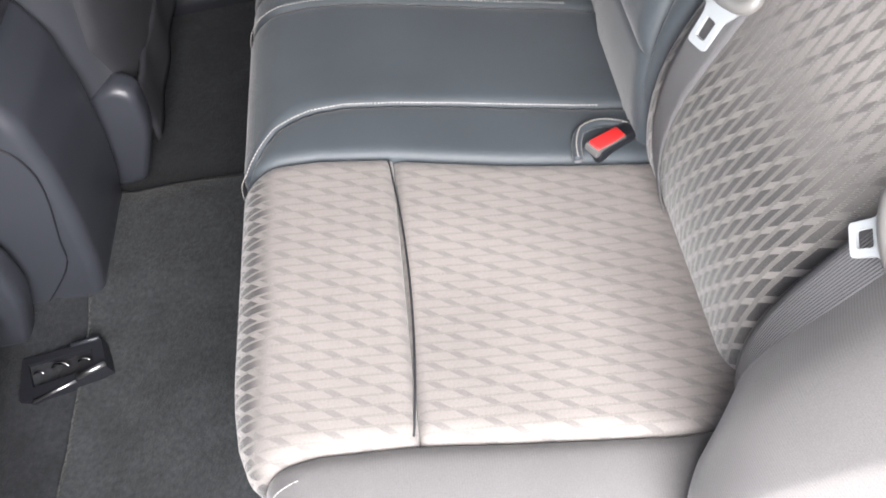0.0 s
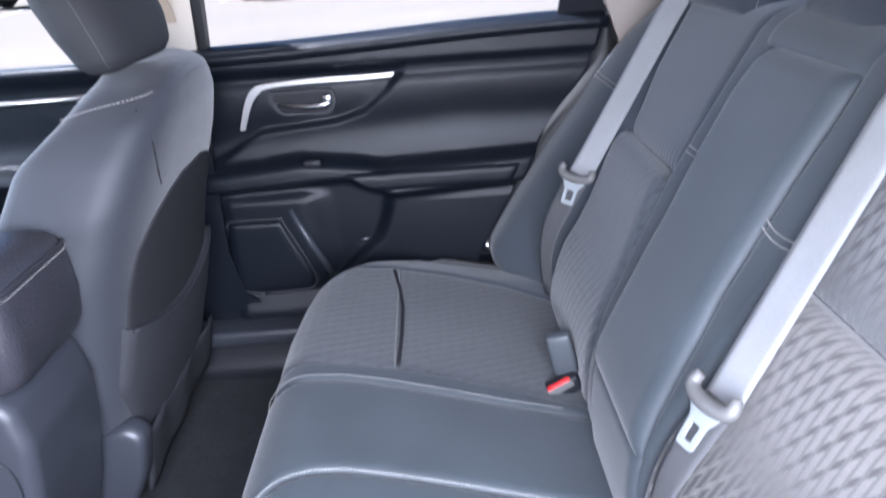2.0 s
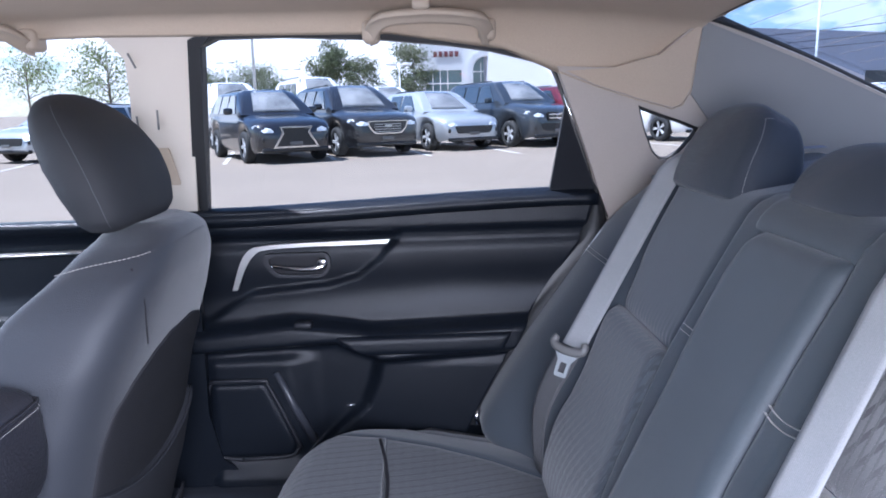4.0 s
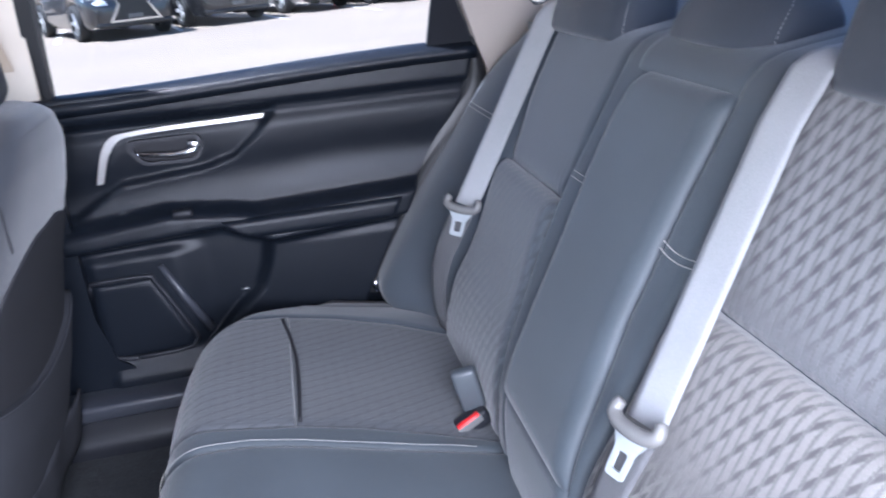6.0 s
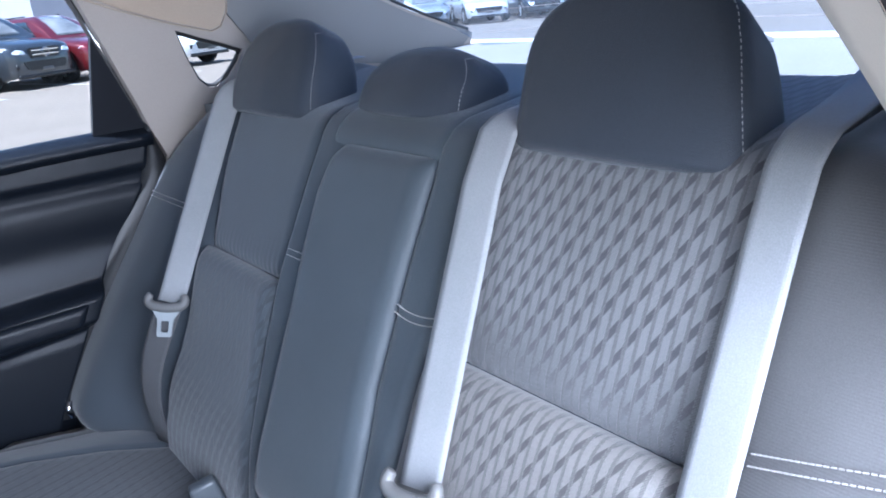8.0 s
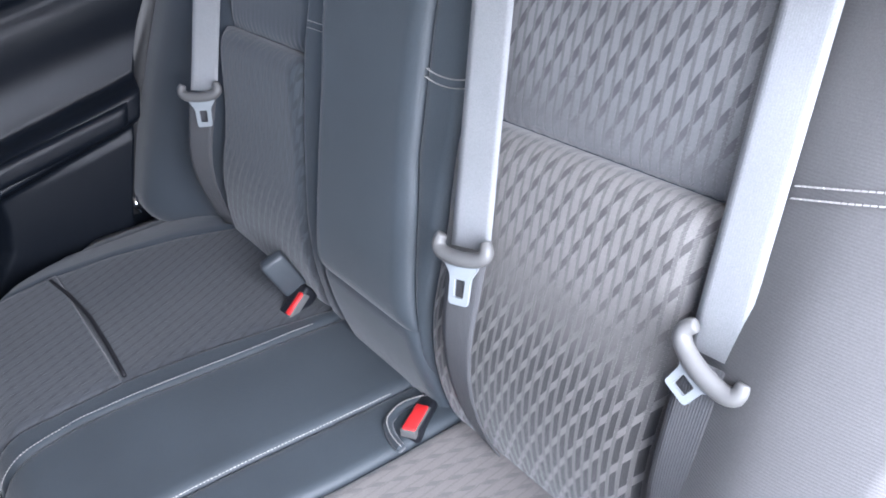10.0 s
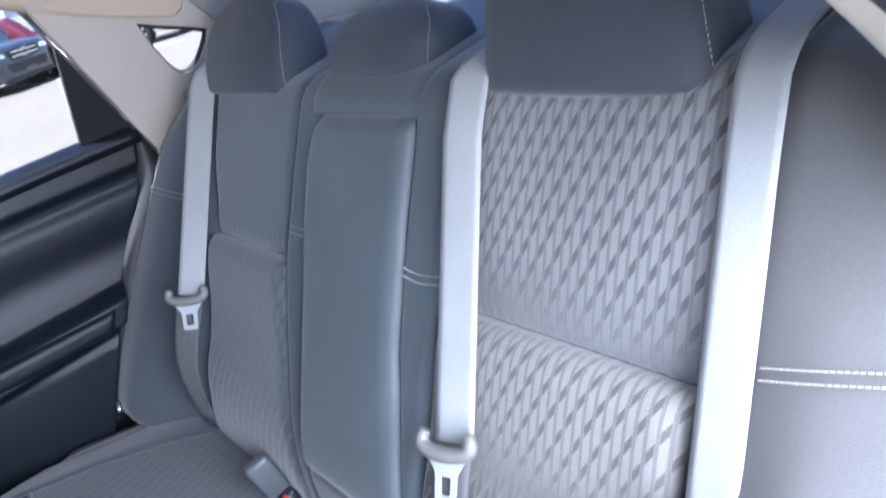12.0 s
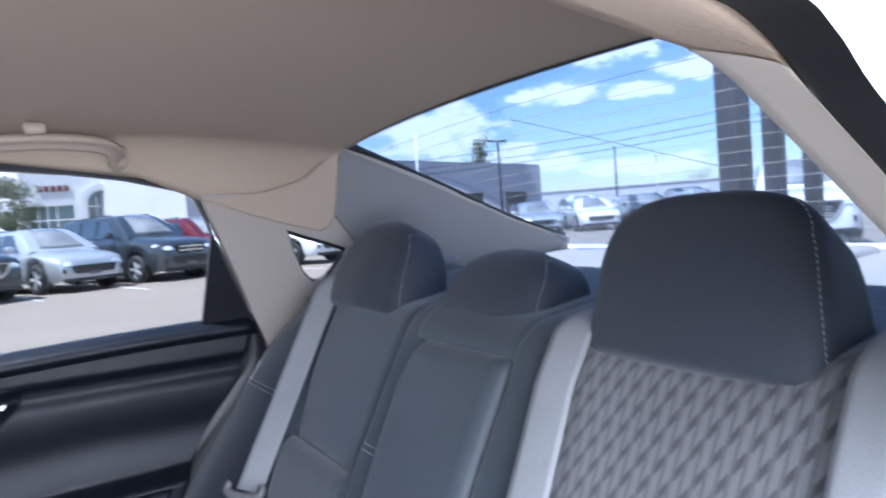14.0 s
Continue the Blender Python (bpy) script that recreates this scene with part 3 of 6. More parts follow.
qw = tagged(plate("window_1", None, GLASS, QW, [], far_side(0.022, 0.665), 0.003), "small fixed quarter window with clear glass", "window", kind="structure")
qw.visible_shadow = False
tube("window_frame", qw, RUBBER, [far_side(0.012, 0.665)(x, z, 0) for x, z in rounded(QW, 0.01, 3)], 0.006, closed=True, label="black rubber surround")

# the door opening on the open side: pillar trim, rubber seal and painted flange
I0 = [(-0.9, -0.56, 1.305), (0.0, -0.56, 1.305), (0.28, -0.56, 1.297), (0.366, -0.56, 1.282), (0.409, -0.56, 1.274), (0.442, -0.56, 1.266), (0.486, -0.56, 1.238), (0.56, -0.56, 1.187), (0.665, -0.56, 1.110), (0.74, -0.57, 1.035), (0.78, -0.60, 0.9)]
I1 = [(-0.9, -0.60, 1.292), (0.0, -0.60, 1.290), (0.30, -0.60, 1.285), (0.385, -0.60, 1.275), (0.414, -0.60, 1.266), (0.442, -0.60, 1.245), (0.478, -0.60, 1.220), (0.535, -0.60, 1.178), (0.60, -0.605, 1.128), (0.66, -0.62, 1.03), (0.70, -0.645, 0.9)]
I2 = [(-0.9, -0.635, 1.29), (0.0, -0.635, 1.288), (0.30, -0.635, 1.278), (0.375, -0.635, 1.265), (0.395, -0.635, 1.256), (0.412, -0.635, 1.241), (0.450, -0.635, 1.215), (0.495, -0.635, 1.181), (0.55, -0.64, 1.13), (0.61, -0.66, 1.03), (0.65, -0.68, 0.9)]


def strips(lines, n=5):
    """Rows of points lofted between several 3D lines of equal count."""
    rows = [smooth_line(l, n) for l in lines]
    return lambda i, j: rows[int(j)][int(i)]


def arc_rows(a_line, b_line, bulge, n=8):
    """Rows that swell from one line to another."""
    rows = []
    for q in range(n + 1):
        t = q / n
        rows.append([tuple(Vector(a).lerp(Vector(b), t) + Vector(bulge) * math.sin(math.pi * t)) for a, b in zip(a_line, b_line)])
    return rows


TOPIN = [(x + 0.10, -0.545, z + 0.03) for x, y, z in I0]
band = arc_rows(TOPIN, I0, (0, 0, 0), 2)[:-1] + arc_rows(I0, I1, (-0.006, -0.014, -0.003), 8)
band_fn = strips(band)
CUT = 23
cloth_band = grid_mesh("trim_5", None, BEIGE, band_fn, range(CUT + 3), range(len(band)))
tagged(cloth_band, "tan cloth edge of the headliner over the open rear door", "headliner edge", kind="structure")
rail_n = grid_mesh("trim_2", None, BEIGE_PL_LIT, lambda i, j: band_fn(i, j) + Vector((-0.0015, -0.0015, -0.001)), range(CUT, 51), range(len(band)))
tagged(rail_n, "beige pillar trim beside the open rear door", "pillar trim", kind="structure")
SEAL = [[tuple(Vector(a).lerp(Vector(b), t) + Vector((-0.003, -0.004, -0.002)) * math.sin(math.pi * t)) for a, b in zip(I1, I2)] for t in (0, 0.2, 0.4, 0.6, 0.8, 1.0)]
seal = grid_mesh("door_seal", None, RUBBER, strips(SEAL), range(51), range(6))
tagged(seal, "black rubber door seal round the open door", "door seal", kind="structure")
FL = [(x + 0.012, y - 0.045, z + 0.022) for x, y, z in I2]
flange = grid_mesh("body_flange", None, WHITE_PAINT, strips([I2, [(x + 0.004, y - 0.012, z + 0.004) for x, y, z in I2], FL, [(x + 0.05, y - 0.02, z + 0.07) for x, y, z in FL]]), range(51), range(4))
tagged(flange, "white painted body edge round the open door", "car body", kind="structure")
near_quarter = plate("trim_3", None, BEIGE_PL, [(0.72, 0.80), (1.36, 0.80), (1.36, 1.14), (1.16, 1.205), (0.95, 1.29), (0.752, 1.362), (0.60, 1.30), (0.56, 1.24), (0.66, 1.15), (0.72, 1.05)], [], near_side(0, 0.665), 0.03)
tagged(near_quarter, "beige rear quarter trim on the open side", "pillar trim", kind="structure")

# rear window with heater lines, parcel shelf
RWT, RWB = Vector((0.752, 0, 1.378)), Vector((1.33, 0, 1.125))


def rear_glass(y, t, d=0.0):
    p = RWT.lerp(RWB, t)
    drop = 0.022 * (y / 0.55) ** 2 * (1 - t) + 0.012 * (y / 0.55) ** 2 * t
    n = Vector((0.42, 0, 0.91))
    return Vector((p.x, y, p.z - drop)) + n * (d + 0.025 * math.sin(math.pi * t))


rw = grid_mesh("window_2", None, GLASS_REAR, lambda y, t: rear_glass(y, t), span(-0.555, 0.555, 24), span(0, 1, 16), thick=(0.002, 0, 0.004))
rw.visible_shadow = False
tagged(rw, "sloping rear window with thin heater lines", "rear window", kind="structure")
HEAT = mat("heater_line", (0.30, 0.28, 0.28), 0.6, vary=0.1)
for i in range(13):
    t = 0.10 + 0.80 * i / 12
    tube("heater_line", rw, HEAT, [rear_glass(y, t, -0.002) for y in span(-0.49, 0.49, 12)], 0.00035, sides=4)
tube("window_frame", rw, RUBBER, smooth_line([far_side(-0.002, 0.665)(x, z + 0.004, 0) for x, z in ((0.752, 1.362), (0.95, 1.29), (1.16, 1.205), (1.34, 1.146))], 6), 0.0042, sides=6, label="black ceramic glass edge", taper=lambda t: 0.8 + 1.6 * (1 - t) ** 8)
tube("window_frame", rw, RUBBER, [rear_glass(y, 0.0, -0.004) for y in span(-0.53, 0.53, 14)], 0.003, sides=6, label="black ceramic glass edge")
shelf = grid_mesh("parcel_shelf", None, SHELF, lambda x, y: Vector((x, y, 1.075 + 0.035 * sm(0.9, 1.36, x) + 0.004 * sm(1.0, 1.02, x))), span(0.70, 1.38, 20), span(-0.64, 0.64, 24), thick=(0, 0, -0.03))
tagged(shelf, "grey cloth covered parcel shelf behind the rear bench", "parcel shelf", kind="structure")
stitches("stitching", shelf, [(1.10, y, 1.092) for y in span(-0.5, 0.5, 20)], THREAD_DK, label="dark seam across the shelf")
brake = thing("brake_lamp_cover", "grey plastic brake lamp housing on the parcel shelf", "brake lamp", (1.25, 0, 1.10))
box("body", brake, SHELF, (1.19, -0.13, 1.095), (1.33, 0.13, 1.125), 0.012)
for sx in (-1, 1):
    lp = thing("belt_guide", "grey plastic belt guide on the parcel shelf", "belt guide", (0.80, sx * 0.48 + 0.0, 1.085), "belt guides")
    tube("loop", lp, PLASTIC_GREY, [(0.80 + 0.03 * math.cos(a), sx * 0.48 + 0.05 * math.sin(a), 1.088 + 0.004 * math.cos(2 * a)) for a in [2 * math.pi * k / 20 for k in range(20)]], 0.006, closed=True)

# plain walls that close the body where it is not seen
body = mat("white_body_steel", (0.7, 0.7, 0.7), 0.4, vary=0.04)
for nm, lo, hi in (("wall_front", (-1.32, -0.72, 0.25), (-1.28, 0.72, 0.95)), ("wall_boot", (1.38, -0.70, 0.25), (1.42, 0.70, 1.12)), ("wall_rear_near", (0.72, -0.74, 0.25), (1.42, -0.70, 1.06)), ("wall_rear_far", (0.70, 0.76, 0.25), (1.42, 0.80, 1.02)), ("wall_under", (-1.32, -0.72, 0.20), (1.42, 0.76, 0.25))):
    w = box(nm, None, body, lo, hi, 0.01)
    tagged(w, "plain painted body panel closing the cabin", "body panel", kind="structure")

# unseen panels added on the open side to keep light off the foot well
front_near = box("wall_front_near", None, VINYL, (-1.30, -0.74, 0.25), (-0.30, -0.70, 1.02), 0.01)
tagged(front_near, "unseen black panel on the driver door side, added to block light", "door panel", kind="structure")
pillar_near = plate("wall_pillar_near", None, BEIGE_PL, [(-0.20, 0.30), (-0.36, 0.30), (-0.32, 1.0), (-0.27, 1.37), (-0.15, 1.37), (-0.19, 1.0)], [], near_side(0.01), 0.05)
tagged(pillar_near, "unseen beige centre pillar on the open side, added to block light", "pillar trim", kind="structure")
sill_near = box("sill_near", None, VINYL, (-0.62, -0.74, 0.25), (0.72, -0.66, 0.43), 0.01)
tagged(sill_near, "unseen black sill cover under the open rear door, added to block light", "sill cover", kind="structure")
qd = box("wall_quarter", None, VINYL, (0.20, 0.715, 0.30), (0.80, 0.750, 1.03), 0.01)
tagged(qd, "black lower quarter trim beside the bench", "trim", kind="structure")

# ---- rear bench ----
bench = thing("rear_bench", "dark grey cloth rear bench seat with striped inserts and three headrests", "rear seat", (0.2, 0.0, 0.33))
SA, SN = Vector((0.489, 0, 0.873)), Vector((-0.873, 0, 0.489))
SO = Vector((0.42, 0, 0.615))


def back_top(y):
    return interp([(0, 0.515), (0.40, 0.518), (0.46, 0.532), (0.52, 0.526), (0.58, 0.495), (0.64, 0.445), (0.70, 0.36), (0.74, 0.28), (0.80, 0.14)], abs(y))


def back(y, s, h):
    """A point over the seat back: y across, s up from the crease, h out from its plane; the top rolls over and runs back flat."""
    st, r = back_top(y), 0.055
    if s < 0.12:   # the foot of the seat back draws in towards the crease
        h -= 0.078 * min((0.12 - s) / 0.19, 1.0) ** 2 * sm(0.62, 0.50, abs(y))
    if s <= st:
        p = SO + SA * s + SN * h
    else:
        a = min((s - st) / r, 0.93 + 0.97 * sm(0.49, 0.58, abs(y)))
        extra = (s - st) - a * r
        c = SO + SA * st - SN * r
        n2 = SN * math.cos(a) + SA * math.sin(a)
        t2 = SA * math.cos(a) - SN * math.sin(a)
        p = c + n2 * (r + h) + t2 * extra
    return Vector((p.x, y, p.z))




# core under the panels
grid_mesh("frame", bench, CLOTH, lambda y, s: back(y, s, -0.022), span(-0.70, 0.73, 60), span(-0.12, 0.80, 60), thick=(0.06, 0, -0.01))


def bolster(y, s):
    """Height of the outer bolsters; the one by the open door rolls over towards the sill."""
    if y > 0:
        return 0.045 * sm(0.47, 0.62, y) * sm(0.55, 0.0, s)
    return 0.042 * sm(0.47, 0.56, -y) * (1 - 1.1 * sm(0.55, 0.72, -y)) * sm(0.55, 0.0, s)


def puckers(s_line):
    return lambda y, s: 0.0022 * (0.5 + 0.5 * math.sin(y * 2 * math.pi / 0.0135 + 3 * noise.noise((y * 30, 0, 0)))) * math.exp(-abs(s - s_line) / 0.016)


FOLD = 0.314
FAR_IN = [(-0.07, 0.10), (0.0, 0.086), (0.07, 0.090), (0.13, 0.107), (0.22, 0.134), (0.31, 0.154), (0.45, 0.158), (0.66, 0.155)]
FAR_OUT = [(-0.07, 0.470), (0.0, 0.425), (0.03, 0.405), (0.135, 0.389), (0.30, 0.420), (0.45, 0.446), (0.66, 0.460)]
arm_l = [(0.05, 0.054), (0.10, 0.058), (0.22, 0.078), (0.28, 0.086), (0.36, 0.102), (0.44, 0.110), (0.48, 0.103), (0.507, 0.085)]
arm_r = [(0.05, -0.162), (0.08, -0.156), (0.15, -0.141), (0.21, -0.129), (0.25, -0.119), (0.39, -0.107), (0.49, -0.104), (0.507, -0.100)]
for sgn in (-1, 1):
    fold = FOLD if sgn < 0 else 0.305
    A, B2 = (-0.470, -0.172) if sgn < 0 else (FAR_IN, FAR_OUT)
    # far inserts get the dimmed copy and plain cloth for their weaker light
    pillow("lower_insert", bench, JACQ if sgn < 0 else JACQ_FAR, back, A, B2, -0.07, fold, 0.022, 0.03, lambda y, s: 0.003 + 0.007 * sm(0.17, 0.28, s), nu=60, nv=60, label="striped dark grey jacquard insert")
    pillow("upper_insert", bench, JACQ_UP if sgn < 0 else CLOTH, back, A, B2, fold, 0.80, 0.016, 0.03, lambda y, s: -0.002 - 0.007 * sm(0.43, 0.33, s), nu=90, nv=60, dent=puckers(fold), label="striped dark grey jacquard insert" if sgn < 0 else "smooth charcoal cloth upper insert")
    # strip between arm rest and insert
    if sgn < 0:
        pillow("inner_bolster", bench, LEATHER, back, -0.176, [(s, y + 0.004) for s, y in arm_r], -0.07, 0.80, 0.016, 0.018, 0.006, nv=60)
    else:
        pillow("inner_bolster", bench, LEATHER, back, [(s, y - 0.004) for s, y in arm_l], [(s, y + 0.003) for s, y in FAR_IN], -0.07, 0.80, 0.012, 0.014, 0.003, nv=60)
    o0, o1 = (-0.715, -0.468) if sgn < 0 else ([(s, y - 0.003) for s, y in FAR_OUT], 0.80)
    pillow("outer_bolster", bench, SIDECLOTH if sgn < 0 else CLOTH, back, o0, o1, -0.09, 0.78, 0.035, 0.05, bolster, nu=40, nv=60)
    for k in (0.339, 0.3475):
        if sgn < 0:
            stitches("stitching", bench, [back(y, k - 0.25 * (y + 0.512), bolster(y, k) + 0.0009) for y in span(-0.665, -0.512, 14)], length=0.0030, gap=0.0013, w=0.0034)
            stitches("stitching", bench, [back(y, k - 0.0065 + 0.03 * (y + 0.14) + 4.0 * (y + 0.14) ** 2, 0.0068) for y in span(-0.180, -0.114, 10)], length=0.0030, gap=0.0013, w=0.0034)
        else:
            stitches("stitching", bench, [back(y, k + 0.008, bolster(y, k) + 0.0005) for y in span(0.53, 0.70, 14)], length=0.0030, gap=0.0013, w=0.0034)
            stitches("stitching", bench, [back(y, k + 0.006, 0.0038) for y in span(0.108, 0.146, 5)], length=0.0030, gap=0.0013, w=0.0034)

# centre: arm rest that folds down, the pad below it and the shoulder above it
pillow("arm_rest", bench, LEATHER, back, arm_r, arm_l, 0.05, 0.507, 0.018, 0.026, 0.018, nu=40, nv=60, deep=0.003, label="smooth dark grey folding arm rest")
pillow("centre_pad", bench, LEATHER, back, [(-0.08, -0.195), (-0.04, -0.182), (0.062, -0.164)], [(-0.08, 0.02), (-0.04, 0.03), (0.062, 0.052)], -0.08, 0.064, 0.018, 0.02, 0.012)
pillow("centre_shoulder", bench, LEATHER, back, -0.116, 0.125, 0.498, 0.80, 0.014, 0.02, 0.006)


def headrest(cy, half, base, height, depth, lean=0.10, name="headrest", full=2.6, square=2.6, wide=1.0, slim=0.30, rake=0.008, fall=0.30):
    """A padded headrest over the seat back, with a sewn side seam."""
    o = back(cy, base, -0.006)
    tilt = Vector((math.sin(0.30 - lean), 0, math.cos(0.30 - lean)))
    nrm = Vector((tilt.z, 0, -tilt.x))
    q = 2 / full
    arch = [(half * math.cos(t) ** q, height * (0.45 + 0.55 * math.sin(t) ** q)) for t in span(0.06, math.pi / 2, 14)]
    ends = rounded([(-half, 0.30 * height), (-half, 0.0), (half, 0.0), (half, 0.30 * height)], 0.018, 6)
    foot = [(-half, 0.22 * height)] + ends[7:21] + [(half, 0.22 * height)]
    p = 2 / square
    sewn = [(-half * math.cos(t) ** p, height * (0.45 + 0.55 * math.sin(t) ** p)) for t in span(math.pi / 2, 0.06, 14)]
    out = []
    rough_out = foot + arch + sewn[1:]
    for (a0, b0), (a1, b1) in zip(rough_out, rough_out[1:] + rough_out[:1]):
        n = max(1, int(math.hypot(a1 - a0, b1 - b0) / 0.008))
        out += [(a0 + (a1 - a0) * i / n, b0 + (b1 - b0) * i / n) for i in range(n)]

    def place(a, b, d):
        # the sewn side leans in towards the top, the plain side stays upright and fuller
        k = min(max(b / height, 0), 1)
        y = a * (1 - slim * min(k, 0.75)) if a < 0 else a * (wide - 0.03 * k)
        back_ = min(max(d / depth, 0), 1)      # the rear is lower than the front
        return Vector((o.x, cy, o.z)) + Vector((0, y, 0)) + tilt * b * (1 - fall * back_ ** 1.2 * k) + nrm * (d + rake * k ** 2.2 * (1 - back_) - 0.02 * (1 - (a / half) ** 2))

    hr = block(name, bench, HEADCLOTH, out, place, depth, 0.024, bulge=0.0003)
    # the seam climbs the edge of the side panel and runs back over the top
    ca, cb = sum(a for a, _ in out) / len(out), sum(b for _, b in out) / len(out)
    size = (max(a for a, _ in out) - min(a for a, _ in out)) / 2
    inset = lambda k: 1 - 0.024 / size * (1 - math.sin(k))
    on = lambda a, b, d, k: place(ca + (a - ca) * inset(k) * 1.005, cb + (b - cb) * inset(k) * 1.005, d - 0.0006)
    side = sorted([(a, b) for a, b in out if a < -half * 0.80 and b > 0.01], key=lambda q: q[1])
    line = [on(a, b, 0.024 * (1 - math.cos(0.9)), 0.9) for a, b in side]
    a, b = side[-1]
    line += [on(a + 0.004 * (k - 0.9), b, 0.024 * (1 - math.cos(k)), k) for k in span(1.0, math.pi / 2, 4)]
    line += [on(a + 0.003, b + 0.001, d, math.pi / 2) for d in span(0.03, depth * 0.7, 5)]
    stitches("stitching", hr, smooth_line(line, 4), length=0.0030, gap=0.0022, w=0.0008)
    return hr


headrest(-0.325, 0.120, 0.530, 0.158, 0.088, 0.05, full=3.0, square=4.6, wide=1.16, slim=0.30)
headrest(0.345, 0.128, 0.530, 0.156, 0.10, 0.05, wide=1.18, slim=0.32, rake=0.048, fall=0.10)
headrest(0.014, 0.098, 0.560, 0.095, 0.10, 0.05, full=2.2, square=2.6, wide=1.24, slim=0.16, rake=0.048, fall=0.10)

# seat cushion
ZS = Vector((0.45, 0, 0.546))
CL, CR = 0.413, 0.05
# the front corners are rounded in plan
CORNER_FAR = [(0.24, 0.0), (0.35, 0.008), (0.42, 0.018), (0.48, 0.038), (0.54, 0.078), (0.60, 0.145), (0.64, 0.24), (0.66, 0.33)]
CORNER_NEAR = [(0.42, 0.0), (0.45, 0.002), (0.483, 0.007), (0.515, 0.018), (0.56, 0.045), (0.60, 0.08), (0.66, 0.16)]
CT = (Vector((0.045, 0, 0.628)) - ZS).normalized()
CN = Vector((CT.z, 0, -CT.x))


def cushion(y, s, h):
    """A point over the seat cushion: s runs forward from the crease and rolls down the front edge."""
    cl = CL - interp(CORNER_FAR if y > 0 else CORNER_NEAR, abs(y))
    if s <= cl:
        p = ZS + CT * s + CN * h
    else:
        a = min((s - cl) / CR, 1.75)
        extra = (s - cl) - a * CR
        c = ZS + CT * cl - CN * CR
        n2 = CN * math.cos(a) + CT * math.sin(a)
        t2 = CT * math.cos(a) - CN * math.sin(a)
        p = c + n2 * (CR + h) + t2 * extra
    return Vector((p.x, y, p.z))


def cs(x):
    return (0.45 - x) * 1.02


def saddle(y, s):
    """The sitting places sink a little; the outer edge stands up."""
    c = 0.33 if y > 0 else -0.33
    return -0.006 * math.exp(-((y - c) / 0.10) ** 2 - ((s - 0.2) / 0.14) ** 2)


S_SEAM, S_END = cs(0.163), 0.66
N_ST = [(0.01, -0.116), (0.07, -0.111), (0.145, -0.103), (0.215, -0.095), (0.286, -0.089), (0.343, -0.087), (0.384, -0.094), (0.405, -0.105), (0.425, -0.120), (0.445, -0.146), (0.462, -0.168), (0.66, -0.172)]
F_ST = [(0.0, 0.068), (0.02, 0.070), (0.08, 0.079), (0.12, 0.082), (0.21, 0.094), (0.29, 0.104), (0.355, 0.107), (0.40, 0.100), (0.44, 0.090), (0.475, 0.082), (0.66, 0.075)]
grid_mesh("cushion_core", bench, CLOTH, lambda y, s: cushion(y, s, -0.022), span(-0.62, 0.63, 50), span(-0.03, 0.66, 50), thick=(0.03, 0, -0.03))
pillow("cushion_centre", bench, LEATHER, cushion, N_ST, F_ST, -0.03, S_END, 0.012, 0.016, 0.004, nu=30, nv=70, label="smooth dark grey centre panel with stitched edges")
stitches("stitching", bench, [cushion(interp(N_ST, s) - 0.004, s, 0.0058) for s in span(0.045, 0.55, 120)], length=0.0027, gap=0.0017, w=0.0012)
stitches("stitching", bench, [cushion(-0.530 - 0.25 * (s - 0.40), s, 0.0012) for s in span(0.40, 0.53, 30)])
stitches("stitching", bench, [cushion(interp(F_ST, s) + 0.004, s, 0.0058) for s in span(0.045, 0.55, 120)], length=0.0027, gap=0.0017, w=0.0012)
for sgn in (-1, 1):
    if sgn < 0:
        inner = [(0.0, -0.200), (0.09, -0.195), (0.163, -0.189), (0.296, -0.171), (0.378, -0.167), (0.43, -0.172), (0.47, -0.180), (0.66, -0.182)]
        edge = [(0.0, -0.519), (0.065, -0.521), (0.20, -0.514), (0.30, -0.507), (0.38, -0.508), (0.416, -0.514), (0.47, -0.528), (0.66, -0.54)]
        pillow("inner_strip", bench, LEATHER, cushion, inner, N_ST, -0.03, S_END, 0.012, 0.014, 0.002, nu=16, nv=70)
        a, b = edge, inner
        ob0, ob1 = -0.66, edge
    else:
        inner = [(0.0, 0.100), (0.10, 0.125), (0.20, 0.145), (0.285, 0.154), (0.40, 0.150), (0.66, 0.13)]
        edge = [(0.0, 0.444), (0.09, 0.484), (0.20, 0.508), (0.295, 0.511), (0.385, 0.492), (0.43, 0.465), (0.48, 0.43), (0.66, 0.40)]
        pillow("inner_strip", bench, LEATHER, cushion, F_ST, inner, -0.03, S_END, 0.012, 0.014, 0.002, nu=16, nv=70)
        a, b = inner, edge
        ob0, ob1 = edge, 0.66
    # near cloth lightened and far cloth darkened by colour, as the light falls
    pillow("cushion_insert", bench, JACQ_LIT if sgn < 0 else JACQ_DIM, cushion, a, b, -0.03, S_SEAM, 0.014 if sgn < 0 else 0.006, 0.02, saddle, r_ends=0.014 if sgn < 0 else 0.004, nu=60, nv=60, label="striped dark grey jacquard seat insert, light put into its tone")
    pillow("cushion_front", bench, JACQ_LIT if sgn < 0 else JACQ_DIM, cushion, a, b, S_SEAM, S_END, 0.014 if sgn < 0 else 0.006, 0.02, 0.002, r_ends=0.014 if sgn < 0 else 0.004, nu=60, nv=60, label="striped dark grey jacquard front roll")
    fall = (lambda y, s, h: cushion(y, s, h - 0.055 * min(max((-y - 0.515) / 0.145, 0), 1) ** 1.6)) if sgn < 0 else (lambda y, s, h: cushion(y, s, h - 0.045 * min(max((y - 0.50) / 0.16, 0), 1) ** 1.6))
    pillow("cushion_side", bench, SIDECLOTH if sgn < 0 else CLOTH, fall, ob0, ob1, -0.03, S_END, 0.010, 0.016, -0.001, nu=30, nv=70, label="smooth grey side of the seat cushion")

